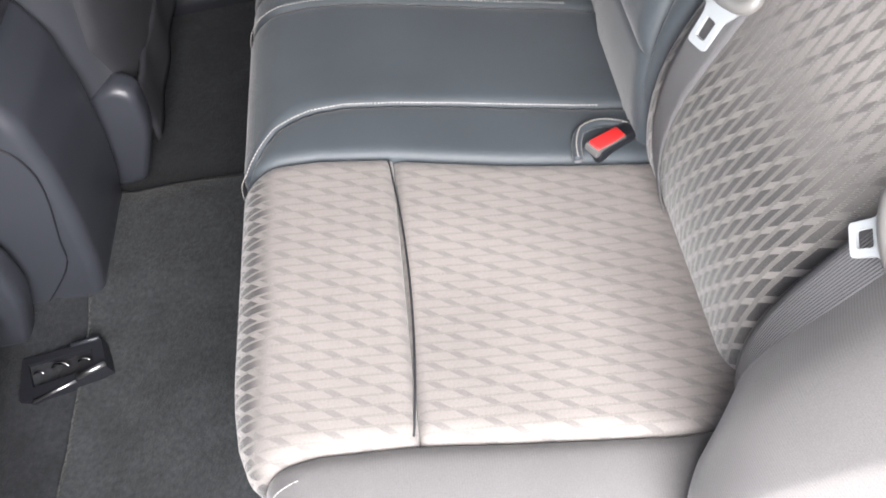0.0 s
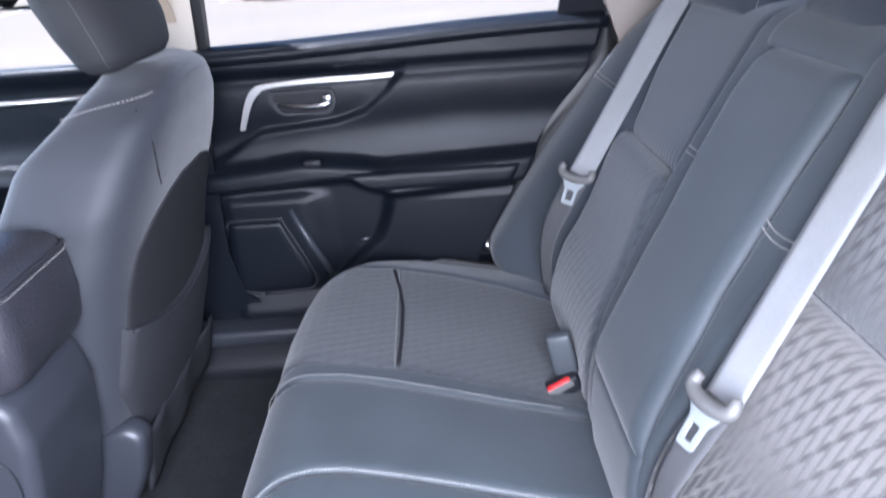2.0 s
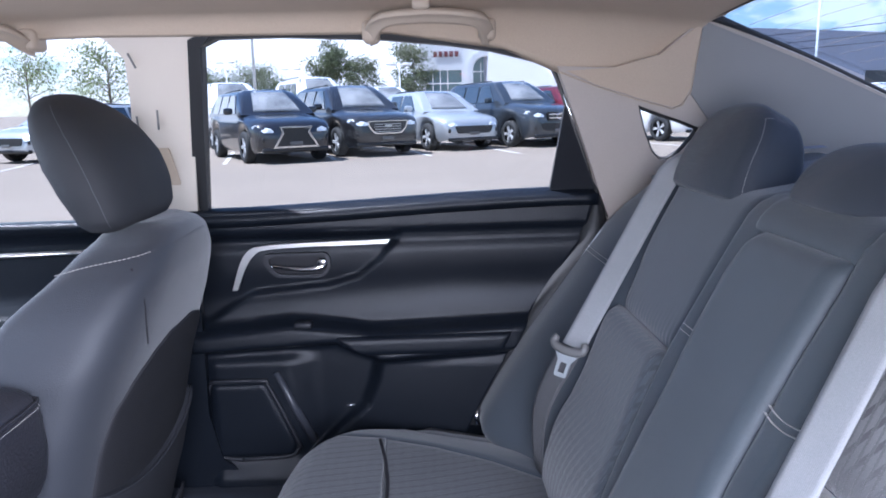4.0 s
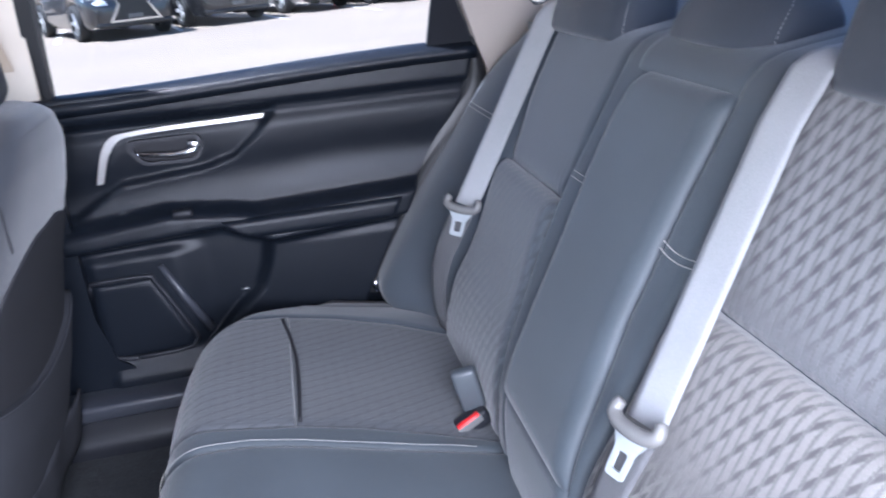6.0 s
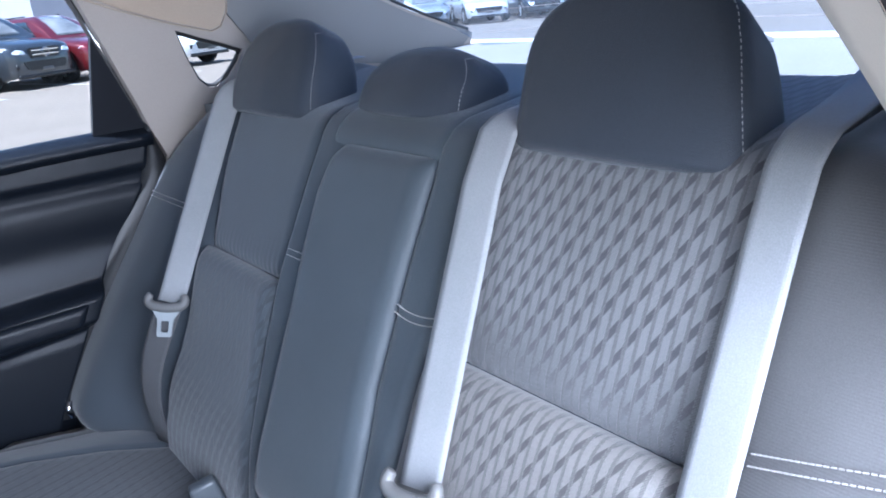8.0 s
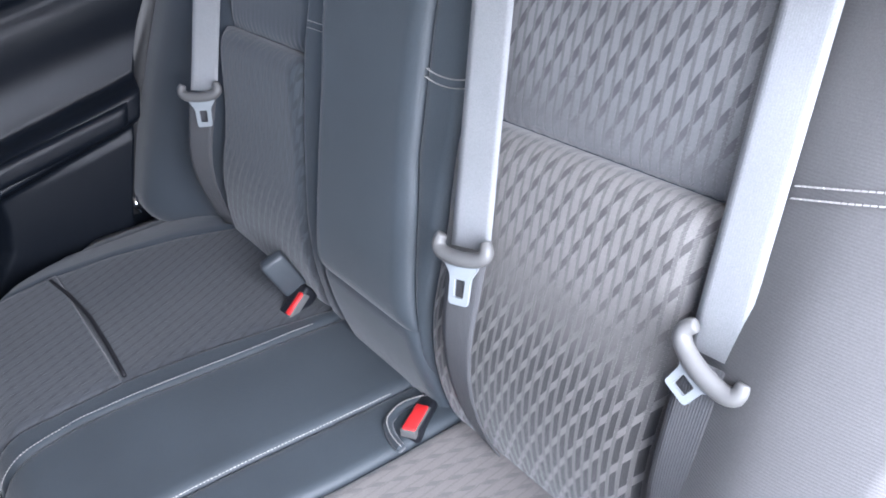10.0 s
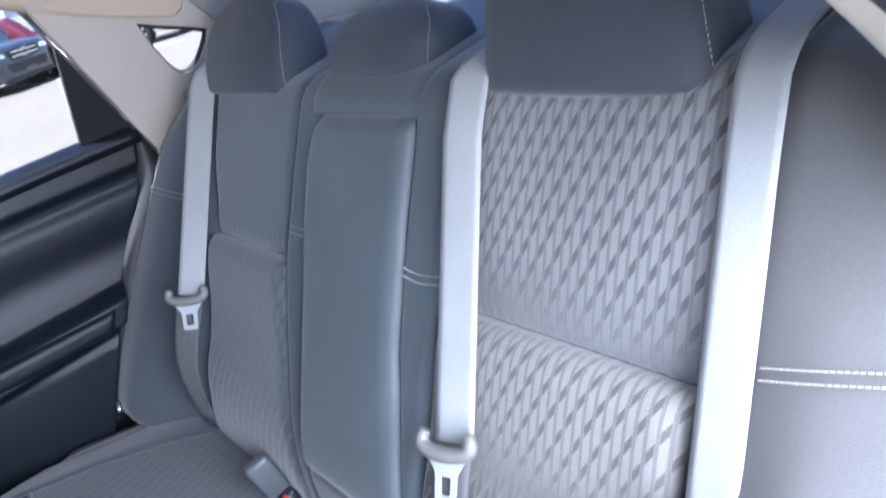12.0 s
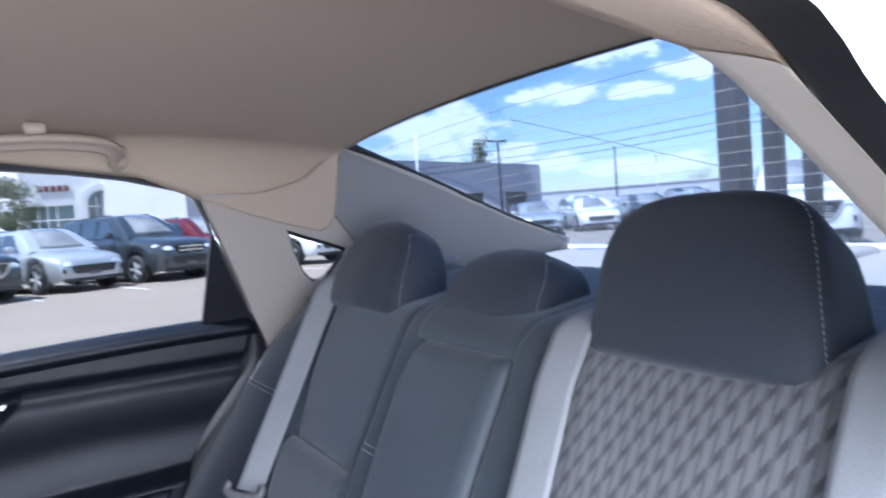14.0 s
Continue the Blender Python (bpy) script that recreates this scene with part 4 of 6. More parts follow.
tube("cushion_seam", bench, MESHCLOTH, [cushion(y, S_SEAM - 0.005 + 0.010 * ((y + 0.34) / 0.16) ** 2, -0.0025) for y in span(-0.500, -0.176, 24)], 0.0012, sides=6, label="dark sewn seam across the seat cushion")
tube("cushion_seam", bench, MESHCLOTH, [cushion(y, interp([(0.15, 0.287), (0.25, 0.284), (0.34, 0.284), (0.42, 0.292), (0.49, 0.304)], y), 0.0022) for y in span(0.158, 0.490, 24)], 0.0030, sides=6, label="dark sewn seam across the seat cushion")

# recess with a stitched edge round the near buckle
pod = smooth_line([cushion(y, s, 0.009) for y, s in [(-0.200, 0.086), (-0.186, 0.085), (-0.170, 0.081), (-0.154, 0.071), (-0.146, 0.046), (-0.153, 0.020), (-0.168, 0.006), (-0.186, -0.006)]], 6)
stitches("stitching", bench, [p + Vector((0, 0, 0.003)) for p in pod], length=0.0027, gap=0.0015, w=0.0014)
tube("recess_edge", bench, LEATHER, [p - Vector((0, 0, 0.004)) for p in pod], 0.006)


E_ = lambda rx, ry, rz: Euler((radians(rx), radians(ry), radians(rz))).to_matrix().to_4x4()


def buckle(label, M, hlo, hhi, blo, bhi, red=True, shell=None):
    """A belt buckle: rounded housing, release button in a pale collar."""
    b = thing("belt_buckle", label, "seat buckle", tuple(M.to_translation()), "seat buckles")
    box("housing", b, shell or PLASTIC, hlo, hhi, 0.006, M, seg=3)
    if red:
        box("button", b, RED, blo, bhi, 0.0022, M, "red release button", seg=2)
        k = 0.0018
        box("collar", b, TONGUE, (blo[0] - k, blo[1] - k, blo[2]), (bhi[0] + k, bhi[1] + k, bhi[2] - 0.0028), 0.0015, M, "pale plastic collar round the button")
    return b


buckle("black belt buckle with a red button sunk in the bench", Matrix.Translation((0.404, -0.180, 0.566)) @ E_(-13, 6, -60), (-0.012, -0.020, -0.020), (0.012, 0.060, 0.004), (-0.008, -0.023, -0.006), (0.008, 0.021, 0.0075))
buckle("black belt buckle with a red button lying by the crease", Matrix.Translation((0.416, 0.140, 0.560)) @ E_(0, -27, 4), (-0.027, -0.013, -0.020), (0.030, 0.016, 0.009), (-0.021, -0.014, -0.003), (0.017, -0.004, 0.0115))
buckle("tall grey belt buckle standing at the crease", Matrix.Translation((0.421, 0.158, 0.606)) @ E_(0, -13, -14), (-0.019, -0.011, -0.036), (0.019, 0.011, 0.033), None, None, False, BUCKLE_GREY)


def belt(label, top, mid, low, h, tongue_tilt, turn=0.0, group="seat belts", wide=0.0425, reach=1.0, slide=0.0):
    """A lap and shoulder belt lying on the seat back: (y, s) at the shoulder, at the tongue, at the lower end; turn twists it to face inwards, reach is the length of the tongue that stands free."""
    b = thing("seat_belt", label, "seat belt", tuple(back(low[0], low[1], 0)), group)
    pts = [back(top[0] + 0.035 * (1 - t) ** 2 * (1 if top[0] < 0 else -1), 0.79 - 0.25 * t, 0.006 + 0.006 * t) for t in span(0, 1, 18)]
    for k in range(1, 9):
        t = k / 8
        y, s = top[0] + (mid[0] - top[0]) * t, top[1] + (mid[1] - top[1]) * t
        pts.append(back(y, s, 0.012 + (h - 0.012) * t))
    ribbon("webbing", b, WEB, pts, wide, lambda t: Vector((0, 1, 0)) * math.cos(turn * sm(0.42, 0.66, t)) + SN * math.sin(turn * sm(0.42, 0.66, t)), label="pale grey woven webbing")
    lo = [back(mid[0] + (low[0] - mid[0]) * t, mid[1] + (low[1] - mid[1]) * t - 0.005, h * (1 - t) * 0.9 + 0.006 * math.sin(math.pi * t) + 0.004) for t in span(0, 1, 8)]
    ribbon("lap_webbing", b, WEB_DARK, lo, wide - 0.001, lambda t: Vector((0.25 * math.sin(2.5 * t), 1, 0.1)) + SN * math.tan(turn) * (1 - 0.5 * t), label="darker lap webbing")
    c = back(mid[0] - slide, mid[1], h + 0.004)
    ca, sa = math.cos(tongue_tilt), math.sin(tongue_tilt)
    Y = Vector((0, 1, 0)) * math.cos(turn) + SN * math.sin(turn)
    N = SN * math.cos(turn) - Vector((0, 1, 0)) * math.sin(turn)
    W = Y * ca + SA * sa
    D = -SA * ca + Y * sa
    place = lambda a, d, t: c + W * a + D * d + N * (0.010 - t)
    grip = smooth_line([place(a, d, t) for a, d, t in [(-0.0255, -0.012, 0.003), (-0.0285, -0.006, 0.002), (-0.0275, 0.001, 0.001), (-0.019, 0.006, 0.0), (0, 0.008, -0.001), (0.019, 0.006, 0.0), (0.0275, 0.001, 0.001), (0.0285, -0.006, 0.002), (0.0255, -0.012, 0.003)]], 6)
    tube("tongue_grip", b, TONGUE, grip, 0.0068, sides=12, label="pale grey plastic belt tongue grip", taper=lambda t: 0.72 + 0.42 * math.sin(math.pi * t) ** 0.5)
    plate("tongue", b, STEEL, rounded([(-0.022, 0.008), (0.022, 0.008), (0.020, 0.016), (0.0125, 0.026), (0.0115, 0.054), (-0.0115, 0.054), (-0.0125, 0.026), (-0.020, 0.016)], 0.004, 3), [rounded([(-0.0065, 0.029), (0.0065, 0.029), (0.006, 0.047), (-0.006, 0.047)], 0.002, 2)], lambda a, d, t: place(a, 0.008 + (d - 0.008) * reach, 0.001 + t - 0.10 * max(d - 0.02, 0)), 0.003, "pale steel belt tongue with a slot")
    return b


belt("grey lap and shoulder belt hanging over the bench middle", (-0.184, 0.53), (-0.244, 0.196), (-0.258, -0.05), 0.021, -0.18, turn=0.20, wide=0.0455)
belt("grey lap and shoulder belt over the seat by the door", (-0.484, 0.53), (-0.500, 0.213), (-0.504, -0.03), 0.011, 0.45, wide=0.039, reach=0.62, slide=0.005)
belt("grey lap and shoulder belt hanging over the far seat", (0.470, 0.53), (0.402, 0.204), (0.425, -0.03), 0.028, -0.25, turn=0.85, wide=0.042)
bolt = thing("seat_bolt", "small bright steel seat anchor beside the bench", "anchor", (0.349, 0.652, 0.574))
tube("loop", bolt, CHROME, [(0.349, 0.652, 0.560), (0.345, 0.650, 0.575), (0.350, 0.655, 0.590)], 0.006)


# ---- far rear door ----
door = thing("rear_door", "black vinyl rear door with a silver trim strip, closed", "car door", (0.15, 0.70, 0.42))


def door_y(x, z):
    """Depth of the inner door skin: window ledge, flowing upper panel, arm rest, lower pocket."""
    y = 0.695
    y -= 0.030 * sm(0.955, 0.985, z) * sm(1.05, 1.02, z)                       # ledge under the glass
    y -= 0.010 * sm(0.965, 0.93, z)
    edge = interp([(-0.2, 0.80), (-0.107, 0.855), (0.05, 0.868), (0.11, 0.885), (0.155, 0.92), (0.20, 0.97), (0.62, 0.97)], x)
    y -= 0.014 * sm(edge + 0.004, edge - 0.010, z)                             # upper panel stands proud under the handle strip
    swell = interp([(-0.22, 0.79), (0.1, 0.805), (0.3, 0.815), (0.43, 0.812), (0.62, 0.81)], x)
    y += 0.010 * math.exp(-((z - swell - 0.040) / 0.045) ** 2)
    top = interp([(-0.22, 0.772), (-0.03, 0.79), (0.09, 0.777), (0.135, 0.768), (0.4, 0.775), (0.62, 0.785)], x)
    bot = interp([(-0.22, 0.742), (0.06, 0.755), (0.10, 0.735), (0.145, 0.718), (0.39, 0.727), (0.62, 0.74)], x)
    y -= 0.045 * sm(top + 0.018, top - 0.004, z) * sm(bot - 0.020, bot + 0.006, z) * sm(0.56, 0.42, x)
    y += 0.012 * sm(bot, bot - 0.03, z)
    pocket = interp([(0.50, 0.0), (0.564, 0.064), (0.608, 0.114), (0.655, 0.134), (0.70, 0.144), (0.74, 0.150)], z)
    y -= 0.028 * sm(pocket - 0.016, pocket + 0.016, x) * sm(0.735, 0.69, z)     # padded rear part below the arm rest
    rim = sm(-0.235, -0.19, x)
    y -= 0.018 * rim * sm(0.73, 0.70, z) * sm(0.03, -0.05, x)
    y -= 0.020 * sm(0.50, 0.45, z)
    return y


def door_edge(z):
    """Rear edge of the door, cut along the seat and wheel arch."""
    return interp([(0.40, 0.26), (0.586, 0.345), (0.784, 0.455), (0.948, 0.57), (1.05, 0.598)], z)


grid_mesh("door_panel", door, VINYL, lambda u, z: Vector((-0.225 + (door_edge(z) + 0.225) * u, door_y(-0.225 + (door_edge(z) + 0.225) * u, z), z)), span(0, 1, 130), span(0.43, 1.025, 110), thick=(0, 0.05, 0), label="moulded black vinyl door panel")
WIN = [(-0.188, 1.024), (-0.137, 1.335), (-0.11, 1.346), (0.0, 1.347), (0.177, 1.339), (0.30, 1.327), (0.381, 1.315), (0.47, 1.293), (0.495, 1.280), (0.508, 1.255), (0.600, 1.045), (0.598, 1.040)]
wf_out = [(-0.215, 1.02), (-0.16, 1.345), (-0.12, 1.362), (0.0, 1.363), (0.19, 1.354), (0.39, 1.330), (0.49, 1.300), (0.512, 1.284), (0.526, 1.258), (0.618, 1.045), (0.614, 1.02)]
plate("window_frame", door, RUBBER, wf_out, [WIN], far_side(-0.012), 0.03, "black window frame")
plate("sail_panel", door, PLASTIC, [(0.503, 1.030), (0.521, 1.215), (0.6, 1.04), (0.6, 1.02)], [], far_side(-0.016), 0.012, "black triangular sail panel")
tube("trim_strip", door, CHROME, [far_side(-0.018)(x, z, 0) for x, z in [(0.516, 1.235), (0.55, 1.160), (0.585, 1.078)]], 0.0016, label="thin bright edge")
gl = plate("window", door, GLASS, [(-0.19, 1.0), (-0.14, 1.34), (-0.11, 1.348), (0.0, 1.349), (0.177, 1.341), (0.381, 1.317), (0.47, 1.295), (0.51, 1.255), (0.512, 1.0)], [], far_side(0.004), 0.004, "clear side window glass")
gl.visible_shadow = False
grid_mesh("window_sill", door, VINYL, lambda x, t: Vector((x, wall_y(1.03) - 0.040 + 0.05 * t, 1.012 + 0.020 * sm(-0.2, 0.55, x) * 1.2 + 0.016 * math.sin(t * 2.2))), span(-0.22, 0.60, 40), span(0, 1, 8), thick=(0, 0, -0.02), label="padded ledge under the window")

dy = lambda x, z, d=0.0: Vector((x, door_y(x, z) - d, z))
CH_T = [(0.178, 0.958), (0.10, 0.9575), (0.0, 0.9565), (-0.075, 0.953), (-0.105, 0.945), (-0.125, 0.918), (-0.144, 0.863)]
CH_B = [(0.172, 0.951), (0.10, 0.9495), (0.0, 0.9485), (-0.072, 0.9445), (-0.096, 0.934), (-0.115, 0.908), (-0.133, 0.863)]
top, bot = smooth_line([(x, z, 0) for x, z in CH_T], 5), smooth_line([(x, z, 0) for x, z in CH_B], 5)
plate("trim_strip", door, SATIN, [(p.x, p.y) for p in top] + [(p.x, p.y) for p in reversed(bot)], [], lambda x, z, d: Vector((x, 0.672 - d, z)), 0.010, "satin silver door trim strip")
bez = rounded([(-0.079, 0.934), (0.052, 0.934), (0.058, 0.905), (0.040, 0.882), (-0.058, 0.884), (-0.082, 0.915)], 0.014, 4)
bz = plate("handle_bezel", door, PLASTIC, bez, [rounded([(-0.068, 0.927), (0.046, 0.928), (0.050, 0.905), (0.036, 0.889), (-0.052, 0.891), (-0.070, 0.914)], 0.010, 4)], lambda x, z, d: Vector((x, 0.684 - d, z)), 0.012, "black bezel round the door handle")
plate("handle_recess", door, MESHCLOTH, rounded([(-0.068, 0.927), (0.046, 0.928), (0.050, 0.905), (0.036, 0.889), (-0.052, 0.891), (-0.070, 0.914)], 0.010, 4), [], lambda x, z, d: Vector((x, 0.6815 + d, z)), 0.004, "dark recess behind the door handle")
tube("handle", door, CHROME, smooth_line([(-0.066, 0.676, 0.908), (-0.03, 0.668, 0.904), (0.01, 0.664, 0.902), (0.036, 0.666, 0.906), (0.046, 0.672, 0.912)], 5), 0.0055, label="bright chrome inner door handle", taper=lambda t: 0.75 + 0.5 * t)
box("lock_knob", door, CHROME, (0.030, 0.664, 0.908), (0.048, 0.680, 0.922), 0.003, label="chrome lock knob")
cup = [(0.165 + 0.067 * math.cos(q) + 0.02 * math.sin(q), 0.792 + 0.0125 * math.sin(q)) for q in span(0, 2 * math.pi, 28)[:-1]]
plate("pull_cup", door, PLASTIC_GREY, cup, [], lambda x, z, d: Vector((x, door_y(0.165, 0.786) - 0.004 + 1.1 * (z - 0.7795) + d, z)), 0.004, "grey recessed pull cup")
pillow("arm_pad", door, VINYL, lambda x, z, h: dy(x, z, h), [(0.728, 0.120), (0.745, 0.085), (0.768, 0.062)], [(0.728, 0.400), (0.768, 0.420)], 0.728, 0.768, 0.012, 0.013, 0.011, nu=40, nv=16, label="padded black arm rest ledge")
box("window_switch", door, PLASTIC, (-0.020, 0.628, 0.786), (0.016, 0.650, 0.800), 0.004, label="black window switch")
skin = lambda x, z, h: Vector((x, door_y(x, z) - h, z))
SPK_L, SPK_R = [(0.500, -0.200), (0.53, -0.214), (0.62, -0.213), (0.660, -0.205)], [(0.500, -0.040), (0.53, -0.036), (0.655, -0.090), (0.662, -0.096)]
pillow("speaker_grille", door, VINYL, skin, SPK_L, SPK_R, 0.500, 0.662, 0.006, 0.012, 0.006, nu=24, nv=24, label="black speaker grille")
ring = [(-0.150, 0.494), (-0.195, 0.502), (-0.217, 0.530), (-0.217, 0.62), (-0.210, 0.656), (-0.195, 0.668), (-0.100, 0.668), (-0.086, 0.655), (-0.034, 0.532), (-0.036, 0.508), (-0.060, 0.497)]
tube("speaker_frame", door, PLASTIC, [skin(p.x, p.y, 0.002) for p in smooth_line([(x, z, 0) for x, z in ring + ring[:1]], 4)], 0.005, sides=8, label="raised speaker rim")
tube("rib", door, PLASTIC_GREY, [dy(-0.068, 0.686, 0.004), dy(-0.036, 0.612, 0.006), dy(0.000, 0.528, 0.004)], 0.009, label="slanting moulded rib", taper=lambda t: 0.7 + 0.5 * t)
grid_mesh("door_seal", door, RUBBER, lambda u, z: Vector((door_edge(z) - 0.004 + (0.010 + 0.040 * sm(1.06, 0.96, z)) * u, 0.664 + 0.014 * (2 * u - 1) ** 2, z)), span(0, 1, 8), span(0.55, 1.06, 40), thick=(0, 0.012, 0), label="thick black rubber door seal")
# a bright bar stands in for the highlight at the pocket's foot
tube("pocket_glint", door, SATIN, [dy(0.072, 0.600, 0.002), dy(0.088, 0.601, 0.002)], 0.002, label="small bright bar drawn for a highlight at the pocket")
box("sill_plate", None, PLASTIC_GREY, (-0.55, 0.585, 0.405), (0.10, 0.66, 0.440), 0.008)
tagged(bpy.data.objects["sill_plate"], "dark grey plastic door sill cover", "sill cover", kind="structure")
grid_mesh("sill_side", None, PLASTIC, lambda x, z: Vector((x, 0.585 + 0.05 * sm(0.34, 0.42, z), z)), span(-0.9, 0.3, 20), span(0.31, 0.41, 8), thick=(0, 0.03, 0))
tagged(bpy.data.objects["sill_side"], "dark plastic kick trim under the door", "sill trim", kind="structure")

# ---- centre pillar, front door and roof handle ----
BP = [(-0.213, 0.965), (-0.186, 1.16), (-0.163, 1.30), (-0.15, 1.345), (-0.14, 1.37), (-0.34, 1.37), (-0.300, 1.345), (-0.278, 1.315), (-0.285, 1.25), (-0.33, 0.965)]
bp = plate("trim_4", None, BEIGE_PL, BP, [], lambda x, z, d: Vector((x, min(wall_y(z, 0.695) - 0.005, 0.70) + d, z)), 0.05)
tagged(bp, "beige centre pillar trim with a belt slot", "pillar trim", kind="structure")
plate("slot_cover", bp, BEIGE, rounded([(-0.275, 1.155), (-0.235, 1.155), (-0.225, 1.08), (-0.262, 1.08)], 0.006), [], far_side(-0.012, 0.695), 0.006, "beige belt adjuster cover")
plate("lower_pillar_trim", bp, VINYL, [(-0.345, 0.98), (-0.205, 0.98), (-0.212, 0.60), (-0.19, 0.50), (-0.12, 0.445), (-0.12, 0.42), (-0.46, 0.42), (-0.38, 0.60)], [], lambda x, z, d: Vector((x, 0.655 + d, z)), 0.02, "black lower pillar trim")
plate("door_edge", bp, RUBBER, [(-0.190, 0.99), (-0.139, 1.33), (-0.118, 1.350), (-0.130, 1.352), (-0.148, 1.335), (-0.203, 0.99)], [], far_side(-0.020), 0.01, "black door seal")
for x0, z0, x1, z1 in ((-0.285, 1.165, -0.280, 1.215), (-0.245, 1.19, -0.24, 1.225), (-0.26, 1.30, -0.268, 1.325)):
    tube("slot", bp, GREY_SAIL, [far_side(-0.010, 0.695)(x0, z0, 0), far_side(-0.010, 0.695)(x1, z1, 0)], 0.002, label="moulded groove")
fdoor = thing("front_door", "black vinyl front passenger door, closed", "car door", (-0.75, 0.72, 0.42))
grid_mesh("door_panel", fdoor, VINYL, lambda x, z: Vector((x, 0.69 - 0.03 * sm(0.97, 1.0, z) - 0.04 * math.exp(-((z - 0.78) / 0.04) ** 2), z)), span(-1.28, -0.30, 50), span(0.42, 1.01, 50), thick=(0, 0.05, 0))
tube("trim_strip", fdoor, SATIN, [(-1.2, 0.665, 0.93), (-0.8, 0.665, 0.945), (-0.34, 0.668, 0.952)], 0.006, label="silver trim strip")
fw = [(-1.28, 1.03), (-1.22, 1.10), (-0.85, 1.325), (-0.52, 1.342), (-0.32, 1.346), (-0.290, 1.335), (-0.277, 1.308), (-0.285, 1.248), (-0.315, 1.0), (-1.28, 1.0)]
g2 = plate("window", fdoor, GLASS, fw, [], far_side(0.004), 0.004, "clear side window glass")
g2.visible_shadow = False


def grab(x0, x1, label):
    """Roof grab handle on its two feet."""
    g = thing("grab_handle", label, "grab handle", ((x0 + x1) / 2, 0.46, 1.36), "grab handles")
    line = smooth_line([(x0, 0.545, 1.338), (x0 + 0.003, 0.520, 1.346), (x0 + 0.014, 0.486, 1.358), (x0 + 0.040, 0.468, 1.364), ((x0 + x1) / 2, 0.462, 1.366), (x1 - 0.040, 0.468, 1.362), (x1 - 0.014, 0.486, 1.356), (x1 - 0.003, 0.520, 1.342), (x1, 0.548, 1.334)], 6)
    ribbon("grip", g, BEIGE_TRIM, line, 0.024, (0, 0.85, -0.5), 0.013, "beige plastic grip", 0.003)
    for x in (x0, x1):
        box("foot", g, BEIGE_TRIM, (x - 0.015, 0.522, 1.330), (x + 0.015, 0.572, 1.368), 0.009, seg=3)
    return g


grab(0.165, 0.368, "beige roof grab handle over the rear door")
grab(-0.62, -0.42, "beige roof grab handle over the front door")
lamp = thing("coat_hook", "small beige coat hook on the headliner", "coat hook", (0.23, 0.40, 1.375))
box("body", lamp, BEIGE_TRIM, (0.238, 0.400, 1.370), (0.266, 0.420, 1.386), 0.006, seg=3)


